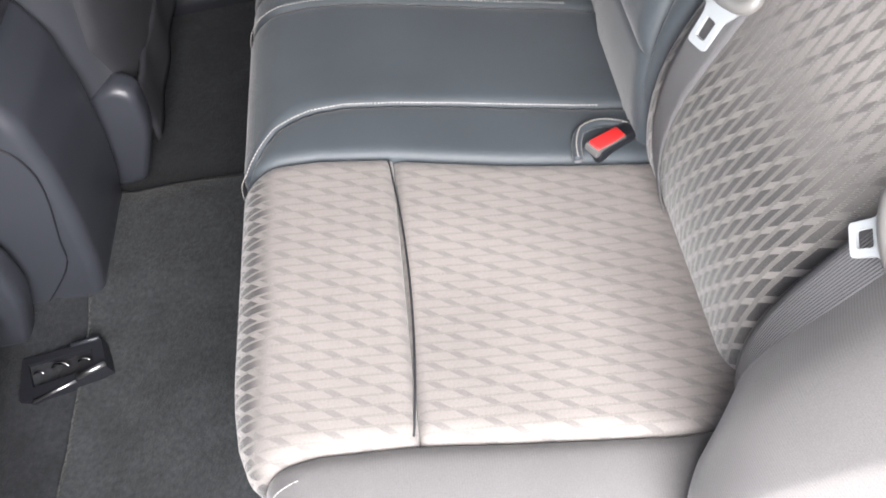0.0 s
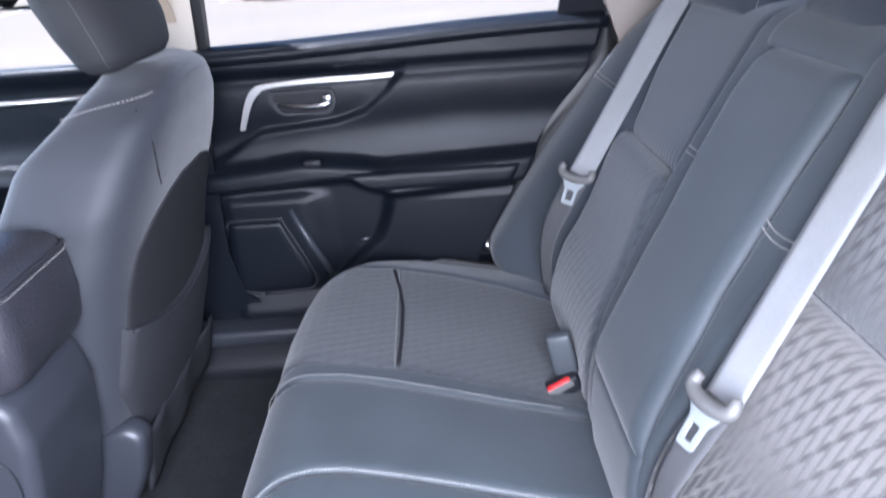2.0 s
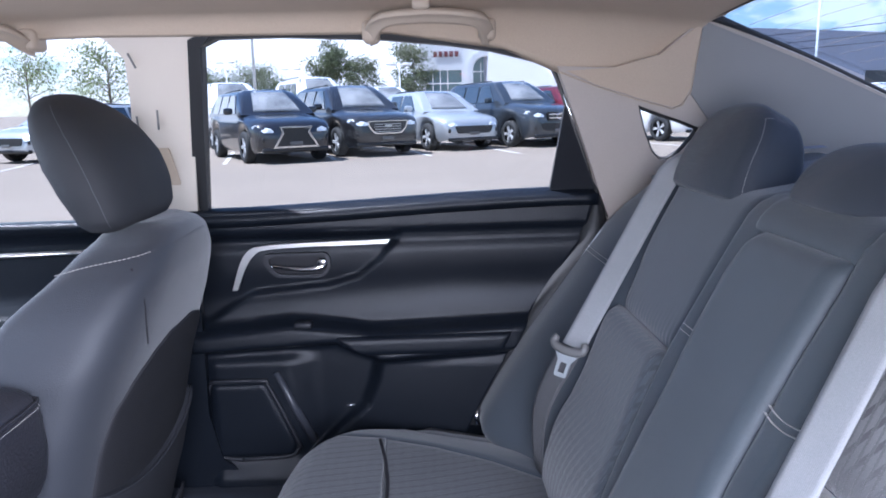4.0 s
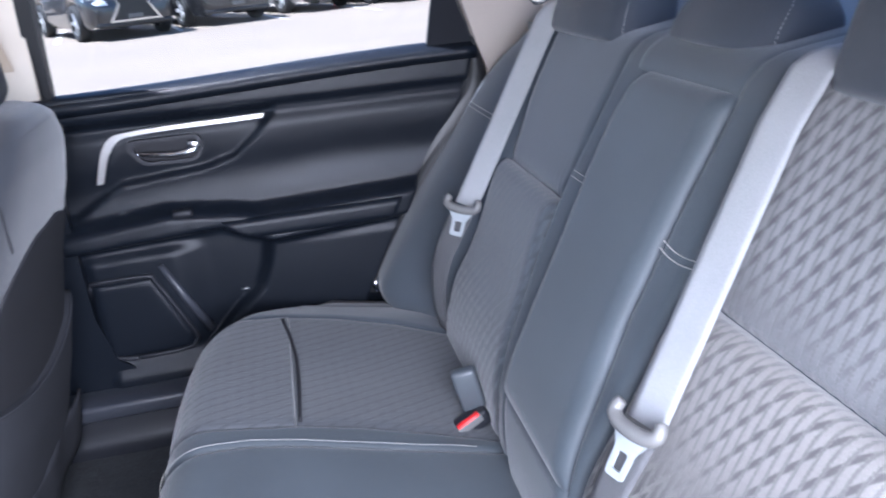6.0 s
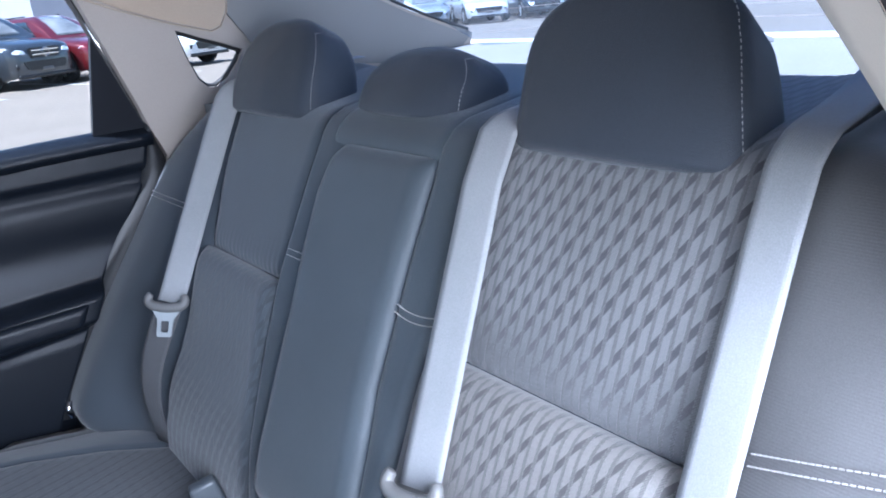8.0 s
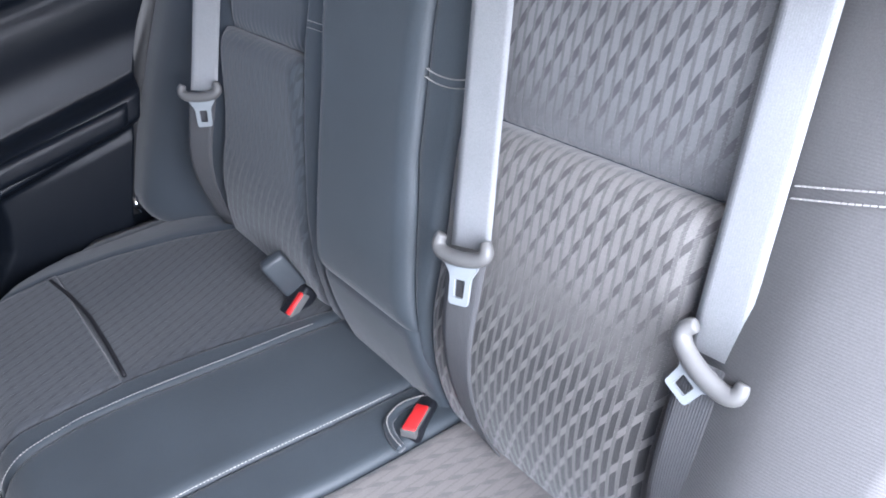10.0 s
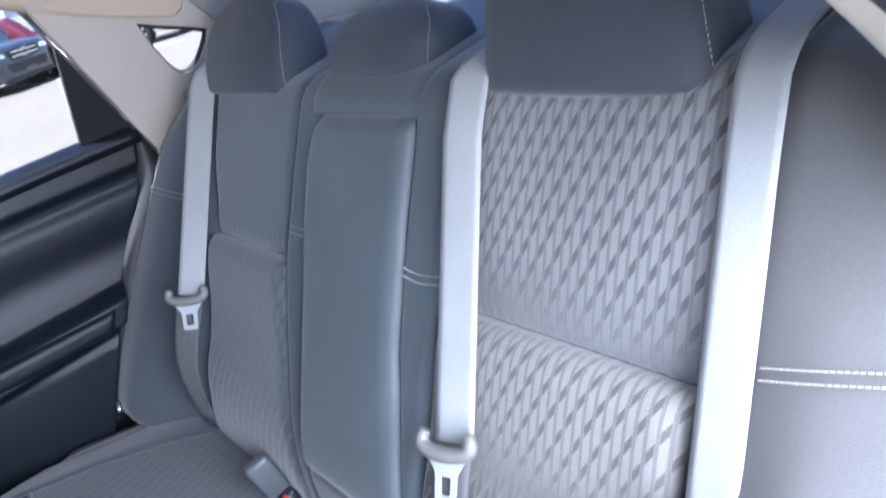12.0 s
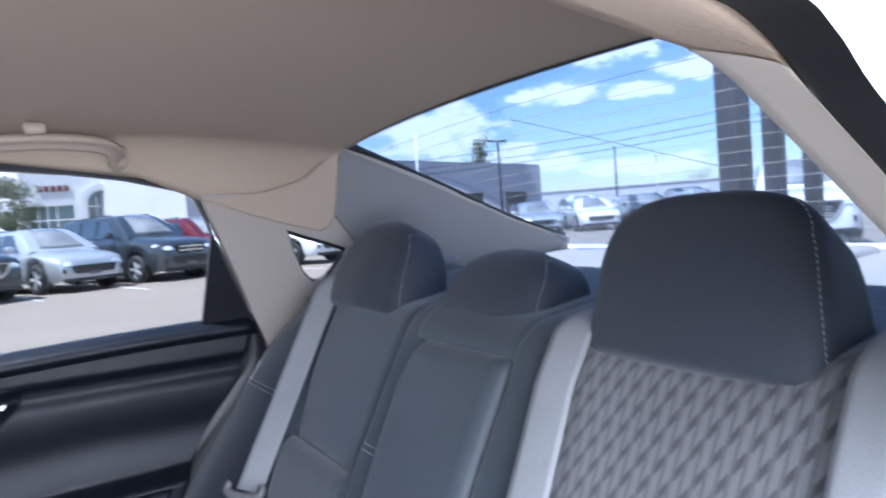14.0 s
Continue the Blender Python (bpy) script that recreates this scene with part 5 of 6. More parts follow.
# ---- front seats ----
def front_seat(sy, dx, name_label):
    """A front seat seen from behind: sy = 1 for the far side, -1 for the open side."""
    f = thing("front_seat", name_label, "car seat", (-0.35 + dx, sy * 0.35, 0.36), "front seats")
    # sections by height: rear face, thickness, inner and outer edge
    RX = [(0.44, -0.275), (0.60, -0.232), (0.70, -0.214), (0.80, -0.190), (0.88, -0.162), (0.95, -0.138), (1.0, -0.123), (1.04, -0.120), (1.058, -0.128), (1.066, -0.15)]
    YI = [(0.44, 0.135), (0.60, 0.105), (0.80, 0.082), (0.90, 0.090), (0.96, 0.118), (1.00, 0.150), (1.035, 0.200), (1.066, 0.27)]
    YO = [(0.44, 0.575), (0.60, 0.59), (0.80, 0.592), (0.92, 0.575), (0.98, 0.54), (1.02, 0.50), (1.045, 0.465), (1.066, 0.41)]
    TH = [(0.44, 0.15), (0.80, 0.17), (0.95, 0.155), (1.03, 0.12), (1.058, 0.09), (1.066, 0.03)]
    bm = bmesh.new()
    rings = []
    for z in [0.44 + (1.066 - 0.44) * (1 - (1 - i / 40) ** 1.6) for i in range(41)]:
        xr, yi, yo, th = interp(RX, z), interp(YI, z), interp(YO, z), interp(TH, z)
        ring = []
        for k in range(48):
            a = 2 * math.pi * k / 48
            c, s = math.cos(a), math.sin(a)
            e = 0.42
            u = math.copysign(abs(c) ** e, c)
            w = math.copysign(abs(s) ** 0.62, s)
            y = (yi + yo) / 2 + (yo - yi) / 2 * u
            x = xr - th / 2 + th / 2 * w
            if w < 0:
                x -= 0.05 * abs(u) ** 4 * sm(0.5, 0.7, z) * sm(1.05, 0.95, z)
            x += 0.012 * (1 - abs(u) ** 2) * (1 if w > 0 else 0)
            ring.append(bm.verts.new((x + dx, sy * y, z)))
        rings.append(ring)
    for A, B2 in zip(rings, rings[1:]):
        for k in range(48):
            bm.faces.new((A[k], A[(k + 1) % 48], B2[(k + 1) % 48], B2[k]))
    bm.faces.new(rings[0]); bm.faces.new(rings[-1])
    bk = part("backrest", bm, SEATBACK, f, "grey cloth seat back")
    for p in bk.data.polygons:
        p.use_smooth = len(p.vertices) < 5


    def rear(y, z, h):
        yi, yo, th = interp(YI, z), interp(YO, z), interp(TH, z)
        u = min(max((y - (yi + yo) / 2) / ((yo - yi) / 2), -1), 1)
        w = math.sqrt(max(1 - abs(u) ** (2 / 0.42), 0)) ** 0.62
        return Vector((interp(RX, z) - th / 2 + th / 2 * w + 0.012 * (1 - u * u) + dx + h, sy * y, z))

    if sy > 0:
        # map pocket: dark arched panel above, pouch below with a slack opening, loose skirt under it
        rim = [(0.66, 0.140), (0.77, 0.138), (0.824, 0.153), (0.86, 0.190), (0.882, 0.238), (0.896, 0.300)]
        rim_o = [(0.66, 0.555), (0.77, 0.557), (0.824, 0.545), (0.86, 0.510), (0.882, 0.46), (0.896, 0.400)]
        pillow("back_panel", f, MESHCLOTH, rear, rim, rim_o, 0.66, 0.896, 0.004, 0.008, 0.0035, nu=30, nv=30, label="dark seat back panel behind the map pocket")
        mouth = lambda y: 0.712 - 0.040 * math.sin(math.pi * min(max((y - 0.13) / 0.43, 0), 1))
        lo2 = [(0.49, 0.185), (0.535, 0.160), (0.61, 0.126), (0.72, 0.133)]
        hi2 = [(0.49, 0.515), (0.535, 0.54), (0.61, 0.566), (0.72, 0.560)]
        pillow("map_pocket", f, POCKET, lambda y, z, h: rear(y, 0.49 + (z - 0.49) * (mouth(y) - 0.49) / 0.22, h), lo2, hi2, 0.49, 0.71, 0.010, 0.014, lambda y, z: 0.006 + 0.008 * sm(0.55, 0.71, z), nu=40, nv=30, label="grey cloth map pocket")
        tube("pocket_hem", f, POCKET, [rear(y, mouth(y) - 0.004, 0.0135) for y in span(0.138, 0.555, 30)], 0.0028, sides=6, label="sewn hem of the map pocket")
        tube("panel_seam", f, MESHCLOTH, smooth_line([(-0.1475 + dx, 0.180, 1.017), (-0.1345 + dx, 0.176, 0.975), (-0.1385 + dx, 0.186, 0.94), (-0.1465 + dx, 0.205, 0.905)], 6), 0.0016, sides=6, label="dark sewn seam")
        crest = smooth_line([(-0.246 + dx, 0.176, 1.012), (-0.204 + dx, 0.178, 1.022), (-0.157 + dx, 0.189, 1.029), (-0.135 + dx, 0.207, 1.033), (-0.113 + dx, 0.266, 1.0385), (-0.106 + dx, 0.36, 1.044)], 8)
        stitches("stitching", f, crest[:26], length=0.004, gap=0.002, w=0.0022, label="pale seam over the shoulder")
        stitches("stitching", f, crest[26:], THREAD_DK, label="dark seam over the shoulder")
        grid_mesh("skirt", f, POCKET, lambda y, t: Vector((-0.240 + dx - 0.022 * t + 0.003 * math.sin(y * 40), sy * y, 0.505 - (0.108 + 0.010 * math.sin(y * 9)) * t)), span(0.165, 0.56, 24), span(0, 1, 6), thick=(-0.006, 0, 0), label="loose cloth skirt under the backrest")
    stitches("stitching", f, [rear(interp(YI, z) + 0.035, z, -0.004) for z in span(0.60, 0.97, 60)], THREAD_DK, label="seam along the seat edge")
    # headrest on two chrome posts
    cy = 0.335
    tilt = Vector((-0.16, 0, 0.987))
    o = Vector((-0.138 + dx, 0, 1.066))
    WH = [(0.0, 0.085), (0.005, 0.106), (0.018, 0.122), (0.06, 0.134), (0.10, 0.133), (0.14, 0.120), (0.168, 0.098), (0.186, 0.070), (0.195, 0.040), (0.198, 0.006)]
    DH = [(0.0, 0.045), (0.005, 0.072), (0.018, 0.094), (0.06, 0.112), (0.10, 0.118), (0.14, 0.106), (0.168, 0.084), (0.186, 0.058), (0.195, 0.034), (0.198, 0.006)]

    def place(b, ang):
        c, s = math.cos(ang), math.sin(ang)
        w, d = interp(WH, b) * math.copysign(abs(c) ** 0.75, c), interp(DH, b) / 2 * math.copysign(abs(s) ** 0.75, s)
        return o + Vector((0, sy * (cy + w), 0)) + tilt * b + Vector((-0.987, 0, -0.16)) * (0.062 - d) + Vector((-0.05 * (b / 0.185) ** 2, 0, 0))
    bm = bmesh.new()
    rows = [[bm.verts.new(place(0.198 * (0.5 - 0.5 * math.cos(math.pi * k / 28)), 2 * math.pi * q / 40)) for q in range(40)] for k in range(29)]
    for A, B2 in zip(rows, rows[1:]):
        for q in range(40):
            bm.faces.new((A[q], A[(q + 1) % 40], B2[(q + 1) % 40], B2[q]))
    bm.faces.new(rows[0]); bm.faces.new(rows[-1])
    hr = part("headrest", bm, FRONTHEAD, f, "dark cloth headrest")
    stitches("stitching", hr, [place(b, math.pi * 0.93) for b in span(0.01, 0.18, 40)], THREAD_DK, length=0.0036)
    for yy in (cy - 0.055, cy + 0.055):
        tube("post", f, CHROME, [(-0.185 + dx, sy * yy, 1.03), (-0.190 + dx, sy * yy, 1.095)], 0.0065, label="chrome headrest post")
        box("post_collar", f, PLASTIC, (-0.200 + dx, sy * yy - 0.014, 1.050), (-0.172 + dx, sy * yy + 0.014, 1.064), 0.004, label="black post collar")
    # cushion, hinge cover and rails
    cu = box("seat_cushion", f, MESHCLOTH, (-0.80 + dx, min(sy * 0.13, sy * 0.59), 0.42), (-0.285 + dx, max(sy * 0.11, sy * 0.59), 0.60), 0.05, seg=4)
    side_out = rounded([(-0.40, 0.345), (-0.258, 0.340), (-0.196, 0.45), (-0.180, 0.53), (-0.206, 0.552), (-0.255, 0.535), (-0.36, 0.50)], [0.02, 0.02, 0.03, 0.015, 0.02, 0.03, 0.03], 5)
    block("hinge_cover", f, PLASTIC_GREY, side_out, lambda a, b, d: Vector((a + dx - 0.045, sy * (0.115 + d), b)), 0.05, 0.018, "dark plastic hinge cover", 0.003)
    return f


front_seat(1, 0.0, "grey cloth front passenger seat with a map pocket and headrest")
front_seat(-1, -0.15, "grey cloth driver seat with stitched shoulder")
rail = thing("seat_rail", "black seat rail end with bright steel edges on the carpet", "seat rail", (-0.38, -0.22, 0.332))
flat = lambda z: (lambda x, y, d: Vector((x, y, z - d)))
plate("channel", rail, PLASTIC, [(-0.446, -0.196), (-0.328, -0.184), (-0.312, -0.231), (-0.352, -0.246), (-0.415, -0.268), (-0.436, -0.262)], [[(-0.436, -0.206), (-0.340, -0.196), (-0.332, -0.222), (-0.352, -0.232), (-0.420, -0.244)]], flat(0.360), 0.024)
plate("channel_floor", rail, MESHCLOTH, [(-0.440, -0.200), (-0.334, -0.190), (-0.326, -0.225), (-0.352, -0.238), (-0.424, -0.252)], [], flat(0.348), 0.008, "dark inside of the rail")
tube("rear_lip", rail, PLASTIC_GREY, [(-0.372, -0.187, 0.361), (-0.330, -0.183, 0.362)], 0.003)
for a, b, r in (((-0.413, -0.267, 0.361), (-0.354, -0.2465, 0.361), 0.0022), ((-0.352, -0.243, 0.363), (-0.313, -0.228, 0.363), 0.0042)):
    tube("steel_edge", rail, SATIN, [a, b], r, sides=6, label="bright steel edge")
tube("brass_strip", rail, mat("dull_brass", (0.45, 0.30, 0.17), 0.4, 0.7, vary=0.2, scale=40), [(-0.440, -0.244, 0.352), (-0.395, -0.243, 0.355), (-0.354, -0.240, 0.357)], 0.0022, sides=6, label="dull brass coloured strip")
for x, y, s in ((-0.421, -0.221, 0.8), (-0.388, -0.216, 1.25), (-0.353, -0.212, 0.85)):
    tube("roller", rail, CHROME, [(x + 0.010 * s * math.cos(q), y + 0.004 * s * math.sin(q), 0.350 + 0.006 * s * math.sin(q)) for q in span(0.2, 2.9, 10)], 0.0022, sides=6, label="bright half-round steel roller")

# ---- centre console ----
con = thing("centre_console", "dark grey plastic centre console between the front seats", "console", (-0.6, 0.0, 0.33))
CX = [(0.30, -0.352), (0.36, -0.335), (0.42, -0.310), (0.50, -0.285), (0.60, -0.262), (0.68, -0.252), (0.73, -0.262), (0.755, -0.285), (0.765, -0.32)]


def con_fn(u, z):
    """u runs from the near side front, round the rear face, to the far side."""
    xr = interp(CX, z)
    hw, cr = 0.094 + 0.010 * sm(0.75, 0.40, z), 0.020
    if u < 1:
        return Vector((-0.95 + (xr - cr + 0.95) * u, -hw, z))
    if u < 2:
        a = (u - 1) * math.pi / 2
        return Vector((xr - cr + cr * math.sin(a), -hw + cr - cr * math.cos(a), z))
    if u < 3:
        return Vector((xr, -hw + cr + (2 * hw - 2 * cr) * (u - 2), z))
    if u < 4:
        a = (u - 3) * math.pi / 2
        return Vector((xr - cr + cr * math.cos(a), hw - cr + cr * math.sin(a), z))
    return Vector((xr - cr - (xr - cr + 0.95) * (u - 4), hw, z))


grid_mesh("body", con, PLASTIC_GREY, con_fn, span(0, 1, 8) + span(1.12, 2, 8)[0:] + span(2.1, 3, 9) + span(3.12, 4, 8) + span(4.2, 5, 4), span(0.30, 0.765, 40))
# padded arm rest lid: rings from its foot to its crowned top, with piping round the upper edge
LIDZ = [(0.752, 0.014), (0.758, 0.005), (0.775, 0.0), (0.815, -0.003), (0.855, -0.001), (0.874, 0.002), (0.884, 0.006), (0.893, 0.014), (0.900, 0.028), (0.904, 0.045), (0.906, 0.062)]


def lid_ring(inset, z):
    hw, xr = 0.094 - inset, -0.236 - inset - 0.10 * max(0.80 - z, 0)
    c = max(0.030 - inset * 0.3, 0.008)
    return [(x, y, z) for x, y in rounded([(-0.66, -hw), (xr, -hw), (xr, hw), (-0.66, hw)], [0.005, c, c, 0.005], 6)]


bm = bmesh.new()
R_ = [[bm.verts.new(p) for p in lid_ring(inset, z)] for z, inset in LIDZ]
for A, B2 in zip(R_, R_[1:]):
    for k in range(len(A)):
        bm.faces.new((A[k], A[(k + 1) % len(A)], B2[(k + 1) % len(A)], B2[k]))
bm.faces.new(R_[0]); bm.faces.new(R_[-1])
lid = part("lid", bm, LIDHIDE, con, "padded black leather arm rest lid with a pale seam")
rim_line = [Vector(p) for p in lid_ring(0.001, 0.876)][6:22]
tube("piping", lid, LIDHIDE, rim_line, 0.0026, sides=6)
stitches("stitching", lid, [p + Vector((0.002, 0, -0.007)) for p in rim_line])
side = smooth_line([(-0.46, 0.345, 0), (-0.425, 0.362, 0), (-0.345, 0.44, 0), (-0.318, 0.50, 0), (-0.285, 0.58, 0), (-0.276, 0.63, 0), (-0.29, 0.668, 0), (-0.34, 0.70, 0), (-0.44, 0.715, 0), (-0.70, 0.72, 0)], 6)
cover_ = plate("side_cover", con, PLASTIC_GREY, [(p.x, p.y) for p in side] + [(-0.90, 0.72), (-0.90, 0.345)], [], lambda x, z, d: Vector((x, -(0.094 + 0.010 * sm(0.75, 0.40, z)) - 0.0035 + d, z)), 0.003, "grey plastic side cover")
tube("panel_line", con, PLASTIC, [(p.x, -(0.094 + 0.010 * sm(0.75, 0.40, p.y)) - 0.003, p.y) for p in side], 0.0012, label="joint of the side cover")


# ---- the parking lot outside ----
ground = grid_mesh("ground", None, ASPHALT, lambda x, y: Vector((x, y, 0.0)), [-2500, -400, -100, -40, -10, 10, 40, 100, 400, 2500], [-2500, -400, -100, -40, -10, 10, 40, 100, 400, 2500])
tagged(ground, "pale dusty asphalt of the sunlit parking lot", "parking lot", kind="structure")
for i, (x, y) in enumerate([(-9.2, 16.0), (-6.75, 16.2), (-4.25, 16.4), (-1.75, 16.8), (0.55, 17.2), (2.75, 17.2), (5.0, 17.6), (7.3, 18.0)]):
    ang = math.atan2(0.2, 0.98)
    ln = box("parking_line", None, LINE, (-0.055, 0, 0.002), (0.055, 5.2, 0.007), 0, Matrix.Translation((x, y, 0)) @ E_(0, 0, math.degrees(ang)))
    tagged(ln, "white painted parking bay line on the asphalt", "parking line", "parking lines", "structure")

CARGLASS = mat("dark_car_glass", (0.03, 0.04, 0.05), 0.04, vary=0.2, scale=2, spec=0.9, coat=1.0)
# Blotchy pale tone paints cloud reflections on the glass; no sunshade is built.
SCREEN = mat("windscreen_painted_clouds", (0.24, 0.24, 0.235), 0.05, vary=0.98, scale=1.8, coat=1.0)
TYRE = mat("tyre_rubber", (0.02, 0.02, 0.02), 0.8, vary=0.15)
RIM = mat("alloy_rim", (0.80, 0.80, 0.81), 0.35, 0.5, vary=0.1)
LAMP = mat("clear_headlamp", (0.75, 0.77, 0.78), 0.12, 0.3, vary=0.3, scale=12, coat=0.8)
GRILLE = mat("black_grille", (0.012, 0.012, 0.013), 0.35, vary=0.2, scale=20)


def loft(name, parent, material, rows, closed_ends=True, label=""):
    bm = bmesh.new()
    R = [[bm.verts.new(p) for p in r] for r in rows]
    n = len(R[0])
    for A, B2 in zip(R, R[1:]):
        for k in range(n - 1):
            bm.faces.new((A[k], A[k + 1], B2[k + 1], B2[k]))
    if closed_ends:
        bm.faces.new(R[0]); bm.faces.new(R[-1])
    return part(name, bm, material, parent, label)


def car(label, at, turn, paint, L=4.8, W=1.93, H=1.72, hood=1.08, style="bar", nose=0.0, group="parked cars", name="parked_car", cab=0.30, wheel=0.37, sloped=0.0):
    """A parked car: nose towards its own -y; body, glass house, wheels, lamps, grille and mirrors."""
    c = thing(name, label, "car", (0, 0, 0), group)
    hw = W / 2
    belt = hood + 0.02
    clr = 0.24
    wy0, wy1 = 0.20 * L, 0.80 * L
    # side outline: hood height along the length, and the plan of the nose
    top = [(0.0, hood - 0.36), (0.012 * L, hood - 0.25), (0.04 * L, hood - 0.16), (0.10 * L, hood - 0.09), (0.20 * L, hood - 0.025), (0.27 * L, belt), (0.60 * L, belt + 0.01), (0.97 * L, belt + 0.04), (L, belt - 0.12)]
    wid = [(0.0, 0.70), (0.012 * L, 0.82), (0.035 * L, 0.91), (0.08 * L, 0.97), (0.16 * L, 1.0), (0.85 * L, 1.0), (0.96 * L, 0.95), (L, 0.84)]
    rows = []
    for i in range(61):
        y = L * i / 60
        w, t = hw * interp(wid, y), interp(top, y)
        low = clr + 0.12 * (sm(0.10 * L, 0, y) + sm(0.92 * L, L, y)) * 0.5
        for wy in (wy0, wy1):
            d = abs(y - wy)
            if d < wheel + 0.07:
                low = max(low, wheel + math.sqrt(max((wheel + 0.07) ** 2 - d * d, 0)) * 0.98)
        low = min(low, t - 0.12)
        mid = low + (t - low) * 0.55
        half = [(w * 0.90, low), (w * 0.975, low + (mid - low) * 0.3), (w * 0.985, mid), (w * 1.0, mid + (t - mid) * 0.45), (w * 0.965, t - 0.07), (w * 0.91, t - 0.025), (w * 0.76, t + 0.004), (w * 0.72, t + 0.016), (w * 0.4, t + 0.024), (0, t + 0.028)]
        pts = [(-a, y, z) for a, z in half] + [(a, y, z) for a, z in reversed(half[:-1])]
        rows.append(pts)
    body_ = loft("body", c, paint, rows)
    # glass house
    y0, y1, y2, y3 = cab * L - 0.22, cab * L + 0.84, 0.90 * L - sloped, 0.985 * L
    rake = lambda u: 1 - (1 - u) ** 1.35
    gh = []
    for i in range(41):
        y = y0 + (y3 - y0) * i / 40
        zt = belt + (H - belt) * (rake((y - y0) / (y1 - y0)) if y < y1 else 1 - 0.08 * ((y - y1) / (y3 - y1)) ** 2) if y < y2 else belt + (H - belt) * (0.92 * (1 - ((y - y2) / (y3 - y2)) ** 1.6) + 0.0)
        zt = max(zt, belt + 0.005)
        k = (zt - belt) / (H - belt)
        half = [(hw * 0.955, belt - 0.06), (hw * 0.93, belt + 0.01), (hw * (0.93 - 0.17 * k), belt + (zt - belt) * 0.80), (hw * (0.93 - 0.25 * k), belt + (zt - belt) * 0.94), (hw * (0.93 - 0.42 * k), zt), (0, zt + 0.02 * k)]
        gh.append([(-a, y, z) for a, z in half] + [(a, y, z) for a, z in reversed(half[:-1])])
    roof_ = loft("roof", c, paint, gh, False)
    # windscreen and windows lie a little proud of the house
    grid_mesh("windscreen", c, SCREEN, lambda a, u: Vector((a * hw * (0.88 - 0.25 * u), y0 + (y1 - y0) * u - 0.030 + 0.05 * a * a, belt + (H - belt) * rake(u) + 0.012 - 0.03 * a * a)), span(-1, 1, 8), span(0.10, 0.90, 8), label="windscreen with pale cloud reflections put into its colour", thick=(0, 0.02, -0.02))
    for sx in (-1, 1):
        cuts = [(y1 - 0.52, y1 - 0.10, y1 + 0.42), (y1 + 0.46, y1 + 0.46, y1 + 1.22), (y1 + 1.28, y1 + 1.28, min(y2 - 0.10, y1 + 2.0))]
        for a, a2, b in cuts:
            if b - a < 0.2:
                continue
            zb, zt = belt + 0.035, belt + (H - belt) * 0.80
            wb, wt = hw * 0.935, hw * 0.775
            q = [(sx * wb, a, zb), (sx * wb, b, zb), (sx * wt, b - 0.05, zt), (sx * wt, a2 + 0.05, zt)]
            bw = bmesh.new()
            vs = [bw.verts.new(Vector(p) + Vector((sx * 0.012, 0, 0))) for p in q] + [bw.verts.new(Vector(p) - Vector((sx * 0.02, 0, 0))) for p in q]
            bw.faces.new(vs[:4]); bw.faces.new(vs[4:])
            for k in range(4):
                bw.faces.new((vs[k], vs[(k + 1) % 4], vs[4 + (k + 1) % 4], vs[4 + k]))
            part("side_window", bw, CARGLASS, c, smooth=False)
        box("mirror", c, paint, (sx * hw - (0.02 if sx > 0 else 0.20), y1 - 0.50, belt + 0.02), (sx * hw + (0.20 if sx > 0 else 0.02), y1 - 0.36, belt + 0.18), 0.05, seg=3)
        tube("roof_rail", c, PLASTIC, [(sx * hw * 0.60, y, H + 0.015 - 0.10 * ((y - y1) / (y3 - y1)) ** 2) for y in span(y1 + 0.1, y2 - 0.2, 8)], 0.018)
        # headlamp wrapping the corner
        lo = rounded([(hw * 0.52, hood - 0.37), (hw * 0.56, hood - 0.29), (hw * 0.90, hood - 0.20), (hw * 0.95, hood - 0.27), (hw * 0.74, hood - 0.37)], 0.025, 3)
        plate("headlamp", c, LAMP, [(sx * a, b) for a, b in lo], [], lambda a, b, d: Vector((a, -0.025 + 0.36 * max((abs(a) / hw - 0.66) / 0.31, 0) ** 2.0 + 0.5 * max(b - (hood - 0.33), 0) + d, b)), 0.06, "clear headlamp")
        box("fog_lamp", c, GRILLE, (sx * hw * 0.70 - 0.09, 0.02, 0.48), (sx * hw * 0.70 + 0.09, 0.12, 0.60), 0.02)
    # wheels
    for wy in (wy0, wy1):
        for sx in (-1, 1):
            bm = bmesh.new()
            prof = [(0.62, 0.0), (0.72, -0.015), (0.94, -0.01), (1.0, 0.03), (1.0, 0.19), (0.94, 0.225), (0.62, 0.22)]
            R = [[bm.verts.new((sx * (hw - d), wy + wheel * r * math.cos(q), wheel + wheel * r * math.sin(q))) for r, d in prof] for q in [2 * math.pi * k / 28 for k in range(28)]]
            for k in range(28):
                A, B2 = R[k], R[(k + 1) % 28]
                for j in range(len(prof) - 1):
                    bm.faces.new((A[j], A[j + 1], B2[j + 1], B2[j]))
            wh = part("wheel", bm, TYRE, c, "black tyre on an alloy rim")
            bm = bmesh.new()
            for s in range(5):
                q0 = 2 * math.pi * s / 5
                vs = []
                for d in (0.01, 0.05):
                    for r, dq in ((0.10, -0.5), (0.10, 0.5), (0.66, 0.17), (0.66, -0.17)):
                        vs.append(bm.verts.new((sx * (hw - d), wy + wheel * r * math.cos(q0 + dq), wheel + wheel * r * math.sin(q0 + dq))))
                bm.faces.new(vs[:4]); bm.faces.new(vs[4:])
                for k in range(4):
                    bm.faces.new((vs[k], vs[(k + 1) % 4], vs[4 + (k + 1) % 4], vs[4 + k]))
